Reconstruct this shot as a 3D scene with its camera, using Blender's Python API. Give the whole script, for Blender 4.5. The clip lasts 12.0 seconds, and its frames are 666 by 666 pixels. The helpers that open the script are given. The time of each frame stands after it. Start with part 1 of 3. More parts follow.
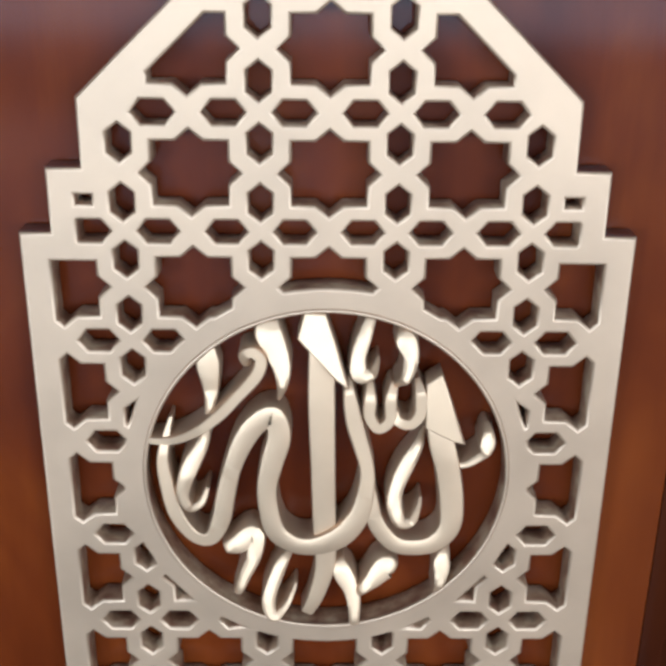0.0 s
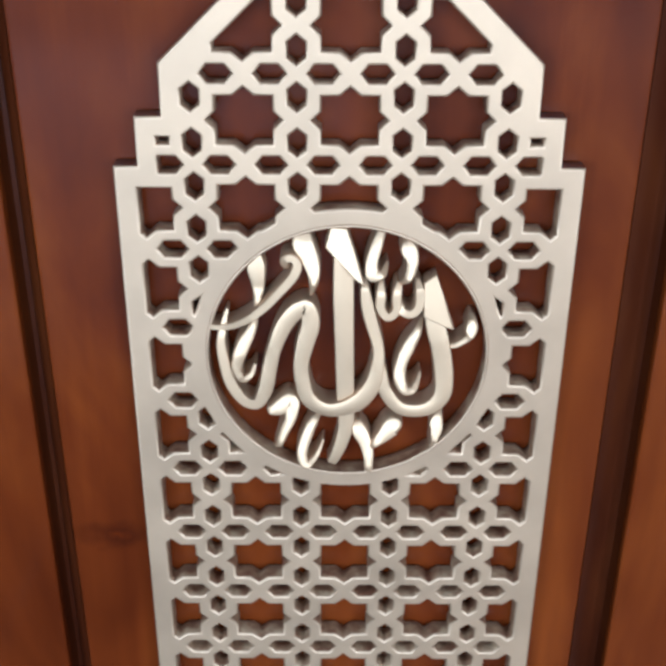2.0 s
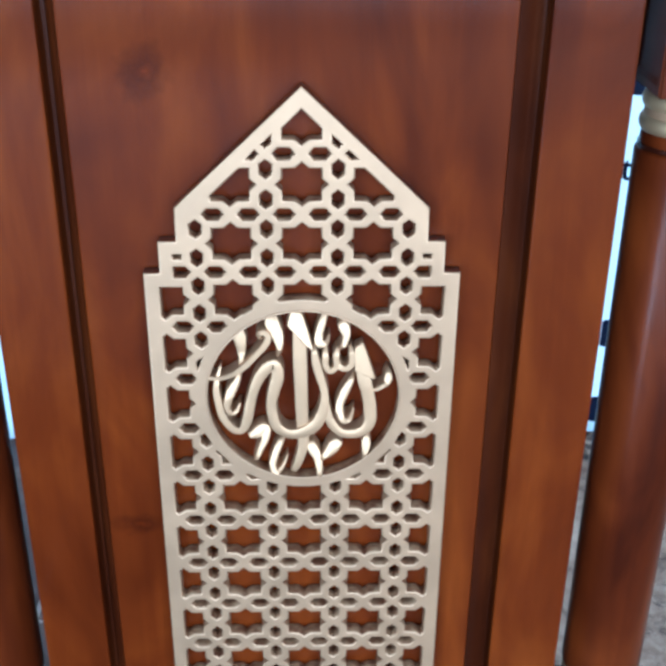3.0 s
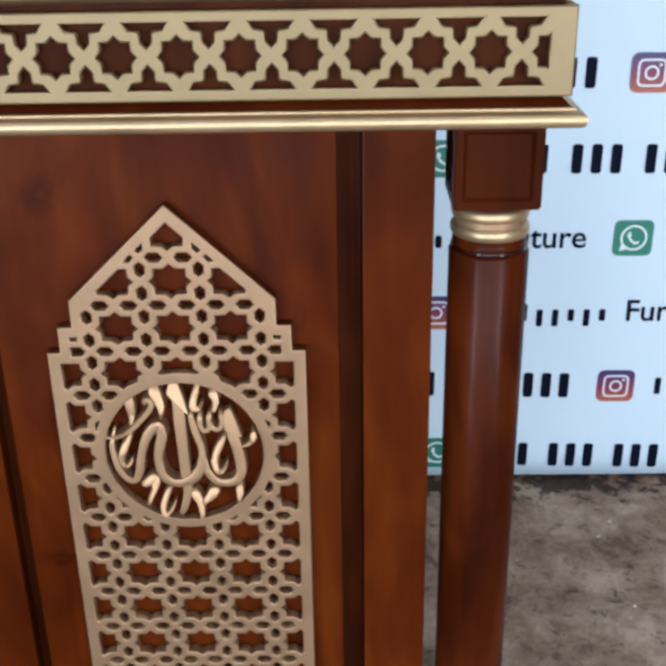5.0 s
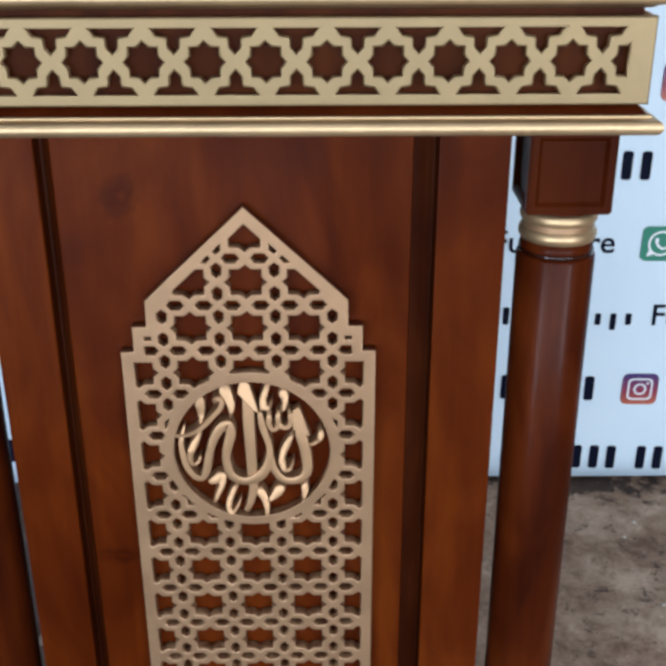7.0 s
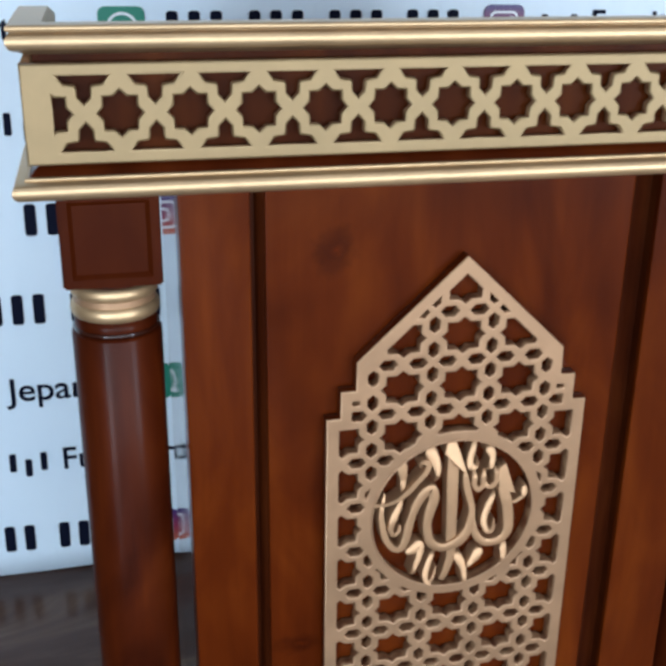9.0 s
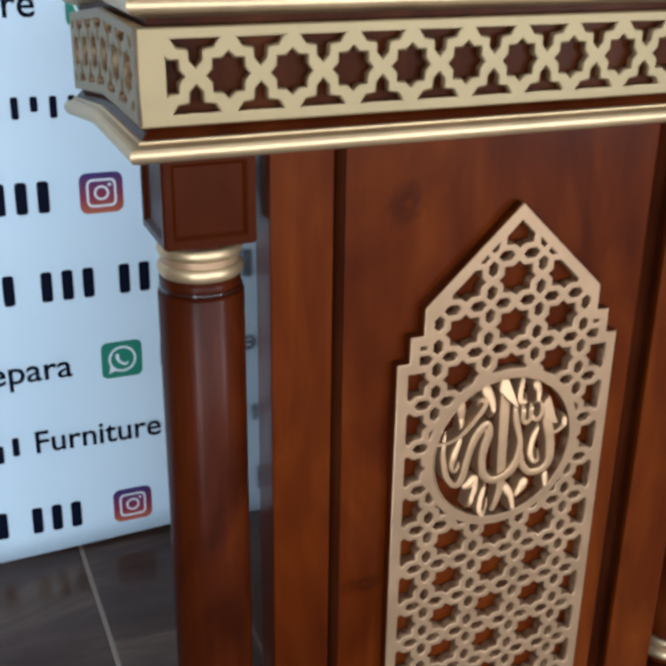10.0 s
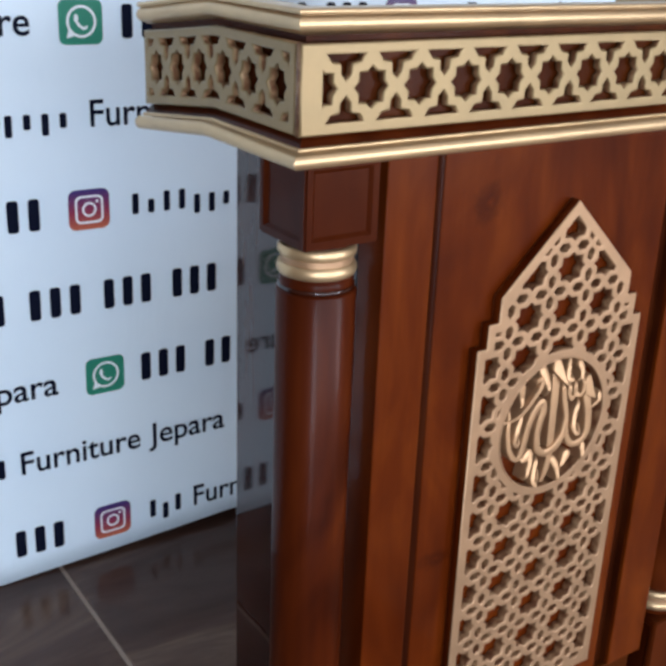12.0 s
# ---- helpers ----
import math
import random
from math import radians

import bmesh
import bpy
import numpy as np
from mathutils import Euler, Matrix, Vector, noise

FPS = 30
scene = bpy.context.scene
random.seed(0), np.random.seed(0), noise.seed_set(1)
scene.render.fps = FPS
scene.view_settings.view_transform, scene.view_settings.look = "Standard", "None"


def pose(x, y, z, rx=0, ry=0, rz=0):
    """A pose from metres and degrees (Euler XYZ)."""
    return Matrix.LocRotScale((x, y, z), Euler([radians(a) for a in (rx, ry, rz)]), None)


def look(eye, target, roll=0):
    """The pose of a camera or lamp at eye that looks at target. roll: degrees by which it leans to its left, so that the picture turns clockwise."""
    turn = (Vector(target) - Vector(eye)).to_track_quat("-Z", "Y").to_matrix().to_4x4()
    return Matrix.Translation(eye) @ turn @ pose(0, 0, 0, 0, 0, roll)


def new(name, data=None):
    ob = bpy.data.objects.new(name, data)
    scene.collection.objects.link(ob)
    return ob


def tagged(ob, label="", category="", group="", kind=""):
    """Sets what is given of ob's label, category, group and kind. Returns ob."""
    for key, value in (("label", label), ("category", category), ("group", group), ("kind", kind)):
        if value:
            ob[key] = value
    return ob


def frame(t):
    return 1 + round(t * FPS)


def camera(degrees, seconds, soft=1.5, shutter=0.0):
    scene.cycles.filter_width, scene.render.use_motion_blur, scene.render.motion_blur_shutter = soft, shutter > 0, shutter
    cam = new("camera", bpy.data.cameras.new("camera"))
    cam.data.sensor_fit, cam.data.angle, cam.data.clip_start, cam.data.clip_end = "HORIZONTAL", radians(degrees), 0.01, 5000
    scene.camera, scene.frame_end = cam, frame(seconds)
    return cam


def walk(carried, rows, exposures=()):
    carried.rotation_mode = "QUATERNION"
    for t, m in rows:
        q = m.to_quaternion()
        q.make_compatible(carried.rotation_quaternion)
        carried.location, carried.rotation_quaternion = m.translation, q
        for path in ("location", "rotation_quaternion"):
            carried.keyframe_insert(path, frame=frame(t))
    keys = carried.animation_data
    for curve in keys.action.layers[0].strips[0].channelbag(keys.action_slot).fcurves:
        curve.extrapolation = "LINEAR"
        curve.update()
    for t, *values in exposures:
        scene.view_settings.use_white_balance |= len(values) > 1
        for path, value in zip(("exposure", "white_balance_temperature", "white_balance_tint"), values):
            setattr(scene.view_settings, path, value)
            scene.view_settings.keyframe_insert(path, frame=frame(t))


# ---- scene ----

# ---------------------------------------------------------------- camera
cam = camera(35.5, 12.0, soft=3.7)
PATH = [
    (0, (-0.0046, -0.4822, 0.9669), (0.0227, 1.3607, 0.1902), 0.72),
    (0.5, (-0.0216, -0.4452, 0.9786), (0.0307, 1.3297, 0.0583), 0.03),
    (1, (-0.0141, -0.4813, 0.9808), (0.0114, 1.3188, 0.1096), -0.00),
    (1.5, (-0.0205, -0.5527, 1.0071), (0.0011, 1.2555, 0.1526), 0.01),
    (2, (-0.0113, -0.6342, 1.0192), (-0.0072, 1.1495, 0.1146), 0.35),
    (2.5, (-0.0265, -0.7509, 1.0934), (0.0219, 1.0248, 0.1744), -0.49),
    (3, (0.0030, -0.9028, 1.2083), (0.0552, 0.8813, 0.3061), 0.50),
    (3.5, (0.0434, -0.9838, 1.3033), (0.1529, 0.7983, 0.4021), 0.92),
    (3.6, (0.0342, -1.0058, 1.3014), (0.1810, 0.7846, 0.4223), 0.79),
    (5.5, (0.2316, -1.0902, 1.3442), (0.1613, 0.7271, 0.5120), -1.12),
    (6, (0.2276, -1.1091, 1.3431), (0.1621, 0.7139, 0.5232), -0.43),
    (6.5, (0.2054, -1.1243, 1.3426), (0.1236, 0.7004, 0.5280), -0.35),
    (7, (0.0905, -1.1042, 1.3434), (0.1057, 0.7146, 0.5115), -0.14),
    (7.5, (-0.0543, -1.1079, 1.3501), (0.0815, 0.7119, 0.5316), 0.02),
    (7.7, (-0.0965, -1.0992, 1.3560), (0.0387, 0.7129, 0.5207), 0.39),
    (9.5, (-0.4960, -0.9556, 1.3140), (0.0770, 0.8124, 0.5753), 0.47),
    (10, (-0.6309, -0.9595, 1.3106), (0.0782, 0.7388, 0.5277), 0.82),
    (10.5, (-0.6756, -0.9064, 1.3068), (0.0811, 0.7748, 0.5315), 1.54),
    (11, (-0.7733, -0.8785, 1.3066), (0.1351, 0.7311, 0.5424), 1.87),
    (11.5, (-0.9205, -0.8974, 1.3085), (0.0936, 0.6530, 0.5549), 1.55),
    (12, (-0.9761, -0.8841, 1.3081), (0.0752, 0.6490, 0.5703), 2.19),
]
walk(cam, [(t, look(eye, target, roll)) for t, eye, target, roll in PATH],
     exposures=[(0.0, 0.80, 4820, 1), (1.0, 0.54, 4720, 1), (2.7, 1.14, 4590, -2), (3.5, 0.80, 5010, 4), (3.7, 0.73, 5180, 5), (4.7, 0.26, 6000, 10), (5.5, 0.03, 6100, 12), (6.5, 0.03, 6150, 12), (7.5, 0.11, 6170, 12), (9.5, 0.19, 6040, 11), (10.5, 0.25, 5980, 8), (11.5, 0.36, 6250, 13), (12.0, 0.33, 6430, 17)])

# ---------------------------------------------------------------- world and light
world = bpy.data.worlds.new("world")
scene.world = world
world.use_nodes = True
wn = world.node_tree.nodes
wl = world.node_tree.links
sky = wn.new("ShaderNodeTexSky")
sky.sky_type = 'NISHITA'
sky.sun_disc = False
sky.sun_elevation = radians(48)
sky.sun_rotation = radians(150)
wl.new(sky.outputs[0], wn["Background"].inputs[0])
wn["Background"].inputs[1].default_value = 0.12


def area_lamp(name, eye, target, sx, sy, watts, colour):
    la = bpy.data.lights.new(name, 'AREA')
    la.shape, la.size, la.size_y, la.energy, la.color = 'RECTANGLE', sx, sy, watts, colour
    ob = new(name, la)
    ob.matrix_world = look(eye, target)
    return ob


# the wide workshop opening behind the camera
area_lamp("daylight_opening", (0.3, -4.92, 1.25), (0.3, 0.0, 1.0), 5.8, 1.9, 205, (0.84, 0.93, 1.0))
# two low fill lamps added at the sides to brighten banner and floor
area_lamp("left_low_fill", (-3.3, -4.92, 0.95), (-1.2, 0.9, 0.3), 1.1, 1.8, 130, (0.80, 0.91, 1.0))
area_lamp("right_low_fill", (3.5, -4.92, 0.95), (1.3, 0.9, 0.3), 0.8, 1.8, 105, (0.80, 0.91, 1.0))
# overhead fill, added to lighten upward faces; no known source there
area_lamp("overhead_fill", (-0.4, -2.2, 3.42), (-0.4, -2.2, 0.0), 6.4, 1.5, 24, (0.84, 0.93, 1.0))


# ---------------------------------------------------------------- materials
def mat(name, rough=0.5, metal=0.0, base=(0.5, 0.5, 0.5), coat=0.0, coat_rough=0.05, spec=0.5):
    m = bpy.data.materials.new(name)
    m.use_nodes = True
    b = m.node_tree.nodes["Principled BSDF"]
    b.inputs["Base Color"].default_value = (*base, 1)
    b.inputs["Roughness"].default_value = rough
    b.inputs["Metallic"].default_value = metal
    b.inputs["Coat Weight"].default_value = coat
    b.inputs["Coat Roughness"].default_value = coat_rough
    b.inputs["Specular IOR Level"].default_value = spec
    return m, m.node_tree.nodes, m.node_tree.links, b


def ramp(nodes, stops):
    r = nodes.new("ShaderNodeValToRGB")
    els = r.color_ramp.elements
    while len(els) < len(stops):
        els.new(0.5)
    for e, (p, c) in zip(els, stops):
        e.position, e.color = p, (*c, 1)
    return r


def noise_tex(nodes, links, vec, scale, detail=4.0, rough=0.55, distort=0.0):
    n = nodes.new("ShaderNodeTexNoise")
    n.inputs["Scale"].default_value, n.inputs["Detail"].default_value = scale, detail
    n.inputs["Roughness"].default_value, n.inputs["Distortion"].default_value = rough, distort
    links.new(vec, n.inputs["Vector"])
    return n


def place_vec(nodes, links, scale=(1, 1, 1), vary=0.0):
    """Object coordinates, stretched, and shifted for each piece by its own random number."""
    tc = nodes.new("ShaderNodeTexCoord")
    mp = nodes.new("ShaderNodeMapping")
    mp.inputs["Scale"].default_value = scale
    links.new(tc.outputs["Object"], mp.inputs["Vector"])
    if vary:
        oi = nodes.new("ShaderNodeObjectInfo")
        mu = nodes.new("ShaderNodeMath")
        mu.operation = 'MULTIPLY'
        mu.inputs[1].default_value = vary
        links.new(oi.outputs["Random"], mu.inputs[0])
        ad = nodes.new("ShaderNodeVectorMath")
        ad.operation = 'ADD'
        links.new(mp.outputs[0], ad.inputs[0])
        links.new(mu.outputs[0], ad.inputs[1])
        return ad.outputs[0]
    return mp.outputs[0]


def bump(nodes, links, b, height, strength, dist=0.002, coat=False):
    bp = nodes.new("ShaderNodeBump")
    bp.inputs["Strength"].default_value, bp.inputs["Distance"].default_value = strength, dist
    links.new(height, bp.inputs["Height"])
    links.new(bp.outputs[0], b.inputs["Normal"])
    if coat:
        links.new(bp.outputs[0], b.inputs["Coat Normal"])


def wood(name, dark, mid, light, rough=0.32, grain=(16, 16, 1.1), coat=0.55, coat_rough=0.09, ripple=0.10, coat_ior=1.22, knots=()):
    m, n, l, b = mat(name, rough, 0, mid, coat, coat_rough, 0.03)
    b.inputs["Coat IOR"].default_value = coat_ior
    v = place_vec(n, l, grain, 7.0)
    # broad blotches: uneven board tone, with varnish reflections put into the colour too
    big = noise_tex(n, l, place_vec(n, l, (8.0, 8.0, 2.8), 23.0), 1.0, 4, 0.52, 1.0)
    fine = noise_tex(n, l, v, 1.6, 7, 0.62, 0.8)
    mix = n.new("ShaderNodeMath")
    mix.operation = 'MULTIPLY_ADD'
    mix.inputs[1].default_value = 0.26
    half = n.new("ShaderNodeMath")
    half.operation = 'MULTIPLY'
    half.inputs[1].default_value = 0.74
    l.new(big.outputs[0], half.inputs[0])
    l.new(fine.outputs[0], mix.inputs[0])
    l.new(half.outputs[0], mix.inputs[2])
    r = ramp(n, [(0.35, dark), (0.48, mid), (0.63, light)])
    l.new(mix.outputs[0], r.inputs[0])
    # knots and stain: few dark soft spots
    knot = n.new("ShaderNodeTexVoronoi")
    knot.inputs["Scale"].default_value = 1.0
    l.new(place_vec(n, l, (5.0, 5.0, 3.6), 4.0), knot.inputs["Vector"])
    rk = ramp(n, [(0.03, (0.42, 0.34, 0.30)), (0.16, (1, 1, 1))])
    l.new(knot.outputs["Distance"], rk.inputs[0])
    mk = n.new("ShaderNodeMix")
    mk.data_type, mk.blend_type = 'RGBA', 'MULTIPLY'
    mk.inputs[0].default_value = 0.75
    l.new(r.outputs[0], mk.inputs[6])
    l.new(rk.outputs[0], mk.inputs[7])
    colour = mk.outputs[2]
    # single knots of the board: across, up, half width, half height, depth of the stain
    for kx, kz, rx, rz, deep in knots:
        tc = n.new("ShaderNodeTexCoord")
        warp = noise_tex(n, l, tc.outputs["Object"], 55, 3)
        off = n.new("ShaderNodeVectorMath")
        off.operation = 'MULTIPLY_ADD'
        off.inputs[1].default_value = (rx * 1.3, 0, rz * 1.3)
        l.new(warp.outputs["Color"], off.inputs[0])
        l.new(tc.outputs["Object"], off.inputs[2])
        mp = n.new("ShaderNodeMapping")
        mp.vector_type = 'POINT'
        mp.inputs["Location"].default_value = (-(kx + rx * 0.65) / rx, 0, -(kz + rz * 0.65) / rz)
        mp.inputs["Scale"].default_value = (1 / rx, 0, 1 / rz)
        l.new(off.outputs[0], mp.inputs["Vector"])
        far = n.new("ShaderNodeVectorMath")
        far.operation = 'LENGTH'
        l.new(mp.outputs[0], far.inputs[0])
        rr = ramp(n, [(0.0, (1.25, 1.05, 1.0)), (0.12, (1 - deep * 0.4, 1 - deep * 0.5, 1 - deep * 0.4)), (0.36, (1 - deep, 1 - deep * 1.08, 1 - deep * 0.8)), (1.0, (1, 1, 1))])
        l.new(far.outputs["Value"], rr.inputs[0])
        mm = n.new("ShaderNodeMix")
        mm.data_type, mm.blend_type = 'RGBA', 'MULTIPLY'
        mm.inputs[0].default_value = 1.0
        l.new(colour, mm.inputs[6])
        l.new(rr.outputs[0], mm.inputs[7])
        colour = mm.outputs[2]
    l.new(colour, b.inputs["Base Color"])
    wav = noise_tex(n, l, place_vec(n, l, (9, 9, 3.0), 3.0), 1.0, 2)
    bump(n, l, b, wav.outputs[0], ripple, 0.004, True)
    return m


M_WOOD = wood("mahogany_lacquer", (0.043, 0.0060, 0.0006), (0.067, 0.0103, 0.0010), (0.104, 0.0195, 0.0019), 0.42, (16, 16, 1.1), 0.45, 0.10, 0.14, 1.25)
M_WOOD_PANEL = wood("panel_mahogany_lacquer", (0.043, 0.0060, 0.0006), (0.067, 0.0103, 0.0010), (0.104, 0.0195, 0.0019), 0.42, (16, 16, 1.1), 0.45, 0.10, 0.14, 1.25, knots=((-0.140, 1.000, 0.026, 0.030, 0.42), (-0.178, 0.512, 0.034, 0.016, 0.42)))
M_WOOD_DARK = wood("dark_mahogany_lacquer", (0.022, 0.0042, 0.0007), (0.038, 0.0078, 0.0012), (0.060, 0.0140, 0.0021), 0.4, (16, 16, 1.1), 0.05, 0.15)
# darker mahogany colours for the hollow between stile and panel
M_GROOVE = wood("groove_dark_mahogany", (0.015, 0.0025, 0.0005), (0.025, 0.0043, 0.0009), (0.039, 0.0078, 0.0014), 0.5, (16, 16, 1.1), 0.3, 0.18, 0.1, 1.22)
# darker copy of the mahogany: the shade of the pulpit's sides is in the colour
M_WOOD_SIDE = wood("shaded_side_mahogany_lacquer", (0.012, 0.0024, 0.0012), (0.021, 0.0042, 0.0020), (0.032, 0.0070, 0.0030), 0.3, (16, 16, 1.1), 1.0, 0.05, 0.03, 1.41)
M_WOOD_COL = wood("column_mahogany_lacquer", (0.025, 0.0037, 0.0009), (0.047, 0.0074, 0.0014), (0.084, 0.0155, 0.0026), 0.40, (22, 22, 1.2), 0.36, 0.20, 0.16, 1.19)
M_WOOD_BLOCK = wood("block_mahogany_lacquer", (0.026, 0.0037, 0.0006), (0.040, 0.0063, 0.0010), (0.058, 0.0105, 0.0018), 0.38, (13, 13, 3.0), 0.28, 0.10, 0.04, 1.20)


def gold(name, base, rough, metal, sc=60):
    m, n, l, b = mat(name, rough, metal, base)
    v = place_vec(n, l, (1, 1, 1), 3.0)
    big = noise_tex(n, l, v, 14.0, 4, 0.6)
    r = ramp(n, [(0.3, tuple(c * 0.86 for c in base)), (0.7, tuple(min(1, c * 1.08) for c in base))])
    l.new(big.outputs[0], r.inputs[0])
    l.new(r.outputs[0], b.inputs["Base Color"])
    fine = noise_tex(n, l, v, sc * 8, 3)
    rr = n.new("ShaderNodeMapRange")
    rr.inputs["To Min"].default_value, rr.inputs["To Max"].default_value = rough - 0.07, rough + 0.09
    l.new(big.outputs[0], rr.inputs["Value"])
    l.new(rr.outputs[0], b.inputs["Roughness"])
    if rough > 0.4:
        bump(n, l, b, fine.outputs[0], 0.03, 0.0004)
    return m


M_GOLD = gold("gold_paint_satin", (0.366, 0.224, 0.126), 0.45, 0.60)


def sawn_edge():
    """Saw-cut sides with gold paint rubbed thinly and unevenly over bare wood."""
    m, n, l, b = mat("thin_gold_over_wood", 0.52, 0.2)
    patch = noise_tex(n, l, place_vec(n, l, (1, 1, 1), 3.0), 70, 4, 0.6)
    r = ramp(n, [(0.36, (0.13, 0.048, 0.020)), (0.50, (0.225, 0.115, 0.055)), (0.66, (0.36, 0.225, 0.120))])
    l.new(patch.outputs[0], r.inputs[0])
    l.new(r.outputs[0], b.inputs["Base Color"])
    bump(n, l, b, patch.outputs[0], 0.2, 0.0006)
    return m


M_SAWN = sawn_edge()
M_GOLD_PALE = gold("gold_paint_pale", (0.252, 0.180, 0.089), 0.46, 0.56)
M_GOLD_GLOSS = gold("gold_paint_gloss", (0.46, 0.284, 0.156), 0.46, 0.70)
M_GOLD_MOULD = gold("gold_leaf_moulding", (0.50, 0.355, 0.200), 0.41, 0.78)


def banner_material():
    m, n, l, b = mat("banner_vinyl", 0.42, 0, (0.76, 0.80, 0.84), 0, 0.1, 0.4)
    v = place_vec(n, l, (1, 1, 1))
    big = noise_tex(n, l, v, 2.2, 3)
    r = ramp(n, [(0.3, (0.63, 0.765, 0.875)), (0.7, (0.69, 0.815, 0.905))])
    l.new(big.outputs[0], r.inputs[0])
    l.new(r.outputs[0], b.inputs["Base Color"])
    folds = noise_tex(n, l, place_vec(n, l, (3.0, 3.0, 1.4)), 2.2, 3, 0.5, 0.6)
    bump(n, l, b, folds.outputs[0], 0.22, 0.02)
    return m


M_BANNER = banner_material()
M_INK, *_ = mat("black_print", 0.5, 0, (0.005, 0.007, 0.018), spec=0.03)
M_WHITE, *_ = mat("white_print", 0.45, 0, (0.78, 0.82, 0.86))
M_GREEN, *_ = mat("green_print", 0.45, 0, (0.012, 0.20, 0.13))


def violet_print():
    m, n, l, b = mat("violet_to_orange_print", 0.45, 0)
    tc = n.new("ShaderNodeTexCoord")
    sp = n.new("ShaderNodeSeparateXYZ")
    l.new(tc.outputs["Generated"], sp.inputs[0])
    r = ramp(n, [(0.0, (0.46, 0.12, 0.06)), (0.42, (0.24, 0.022, 0.055)), (1.0, (0.030, 0.026, 0.15))])
    l.new(sp.outputs["Z"], r.inputs[0])
    l.new(r.outputs[0], b.inputs["Base Color"])
    return m


M_VIOLET = violet_print()


def concrete_material():
    m, n, l, b = mat("stained_concrete", 0.8, 0, (0.2, 0.17, 0.15))
    v = place_vec(n, l)
    big = noise_tex(n, l, v, 9.0, 10, 0.74, 0.2)
    r = ramp(n, [(0.36, (0.170, 0.092, 0.056)), (0.48, (0.345, 0.222, 0.148)), (0.62, (0.54, 0.385, 0.275))])
    l.new(big.outputs[0], r.inputs[0])
    spots = noise_tex(n, l, v, 24, 9, 0.80, 0.3)
    rs = ramp(n, [(0.38, (0.12, 0.10, 0.09)), (0.46, (1, 1, 1))])
    l.new(spots.outputs[0], rs.inputs[0])
    mx = n.new("ShaderNodeMix")
    mx.data_type, mx.blend_type = 'RGBA', 'MULTIPLY'
    mx.inputs[0].default_value = 0.8
    l.new(r.outputs[0], mx.inputs[6])
    l.new(rs.outputs[0], mx.inputs[7])
    # damp black mould in patches along the foot of the wall
    sep = n.new("ShaderNodeSeparateXYZ")
    l.new(v, sep.inputs[0])
    near = n.new("ShaderNodeMapRange")
    near.inputs["From Min"].default_value, near.inputs["From Max"].default_value = 0.66, 0.86
    near.inputs["To Min"].default_value, near.inputs["To Max"].default_value = 0.0, 0.34
    l.new(sep.outputs["Y"], near.inputs["Value"])
    blot = noise_tex(n, l, v, 19, 7, 0.7, 0.4)
    add = n.new("ShaderNodeMath")
    l.new(near.outputs[0], add.inputs[0])
    l.new(blot.outputs[0], add.inputs[1])
    rm = ramp(n, [(0.72, (1, 1, 1)), (0.80, (0.16, 0.14, 0.13))])
    l.new(add.outputs[0], rm.inputs[0])
    mould = n.new("ShaderNodeMix")
    mould.data_type, mould.blend_type = 'RGBA', 'MULTIPLY'
    mould.inputs[0].default_value = 1.0
    l.new(mx.outputs[2], mould.inputs[6])
    l.new(rm.outputs[0], mould.inputs[7])
    fine = noise_tex(n, l, v, 62, 4, 0.7)
    rf = ramp(n, [(0.66, (0, 0, 0)), (0.72, (0.42, 0.40, 0.38))])
    l.new(fine.outputs[0], rf.inputs[0])
    ad = n.new("ShaderNodeMix")
    ad.data_type, ad.blend_type = 'RGBA', 'ADD'
    ad.inputs[0].default_value = 0.7
    l.new(mould.outputs[2], ad.inputs[6])
    l.new(rf.outputs[0], ad.inputs[7])
    l.new(ad.outputs[2], b.inputs["Base Color"])
    bump(n, l, b, spots.outputs[0], 0.35, 0.006)
    return m


def tile_material():
    m, n, l, b = mat("brown_ceramic_tile", 0.17, 0, (0.05, 0.03, 0.02), 0, 0.1, 0.24)
    v = place_vec(n, l, (1.7, 5.5, 1), 9.0)
    big = noise_tex(n, l, v, 1.0, 5, 0.6, 0.7)
    r = ramp(n, [(0.34, (0.056, 0.029, 0.022)), (0.5, (0.085, 0.047, 0.035)), (0.60, (0.125, 0.076, 0.055)), (0.72, (0.22, 0.145, 0.100))])
    l.new(big.outputs[0], r.inputs[0])
    l.new(r.outputs[0], b.inputs["Base Color"])
    fine = noise_tex(n, l, v, 22, 4)
    bump(n, l, b, fine.outputs[0], 0.04, 0.001)
    return m


def plaster_material(name, a, c):
    m, n, l, b = mat(name, 0.85, 0, a)
    v = place_vec(n, l)
    big = noise_tex(n, l, v, 1.6, 5, 0.6)
    r = ramp(n, [(0.3, a), (0.7, c)])
    l.new(big.outputs[0], r.inputs[0])
    l.new(r.outputs[0], b.inputs["Base Color"])
    fine = noise_tex(n, l, v, 60, 4)
    bump(n, l, b, fine.outputs[0], 0.2, 0.003)
    return m


M_CONCRETE = concrete_material()
M_TILE = tile_material()
M_GROUT, *_ = mat("pale_grout", 0.85, 0, (0.44, 0.34, 0.27))
M_WALL = plaster_material("raw_plaster", (0.20, 0.155, 0.115), (0.28, 0.22, 0.165))
M_CEIL = plaster_material("grey_ceiling", (0.17, 0.145, 0.12), (0.23, 0.20, 0.17))


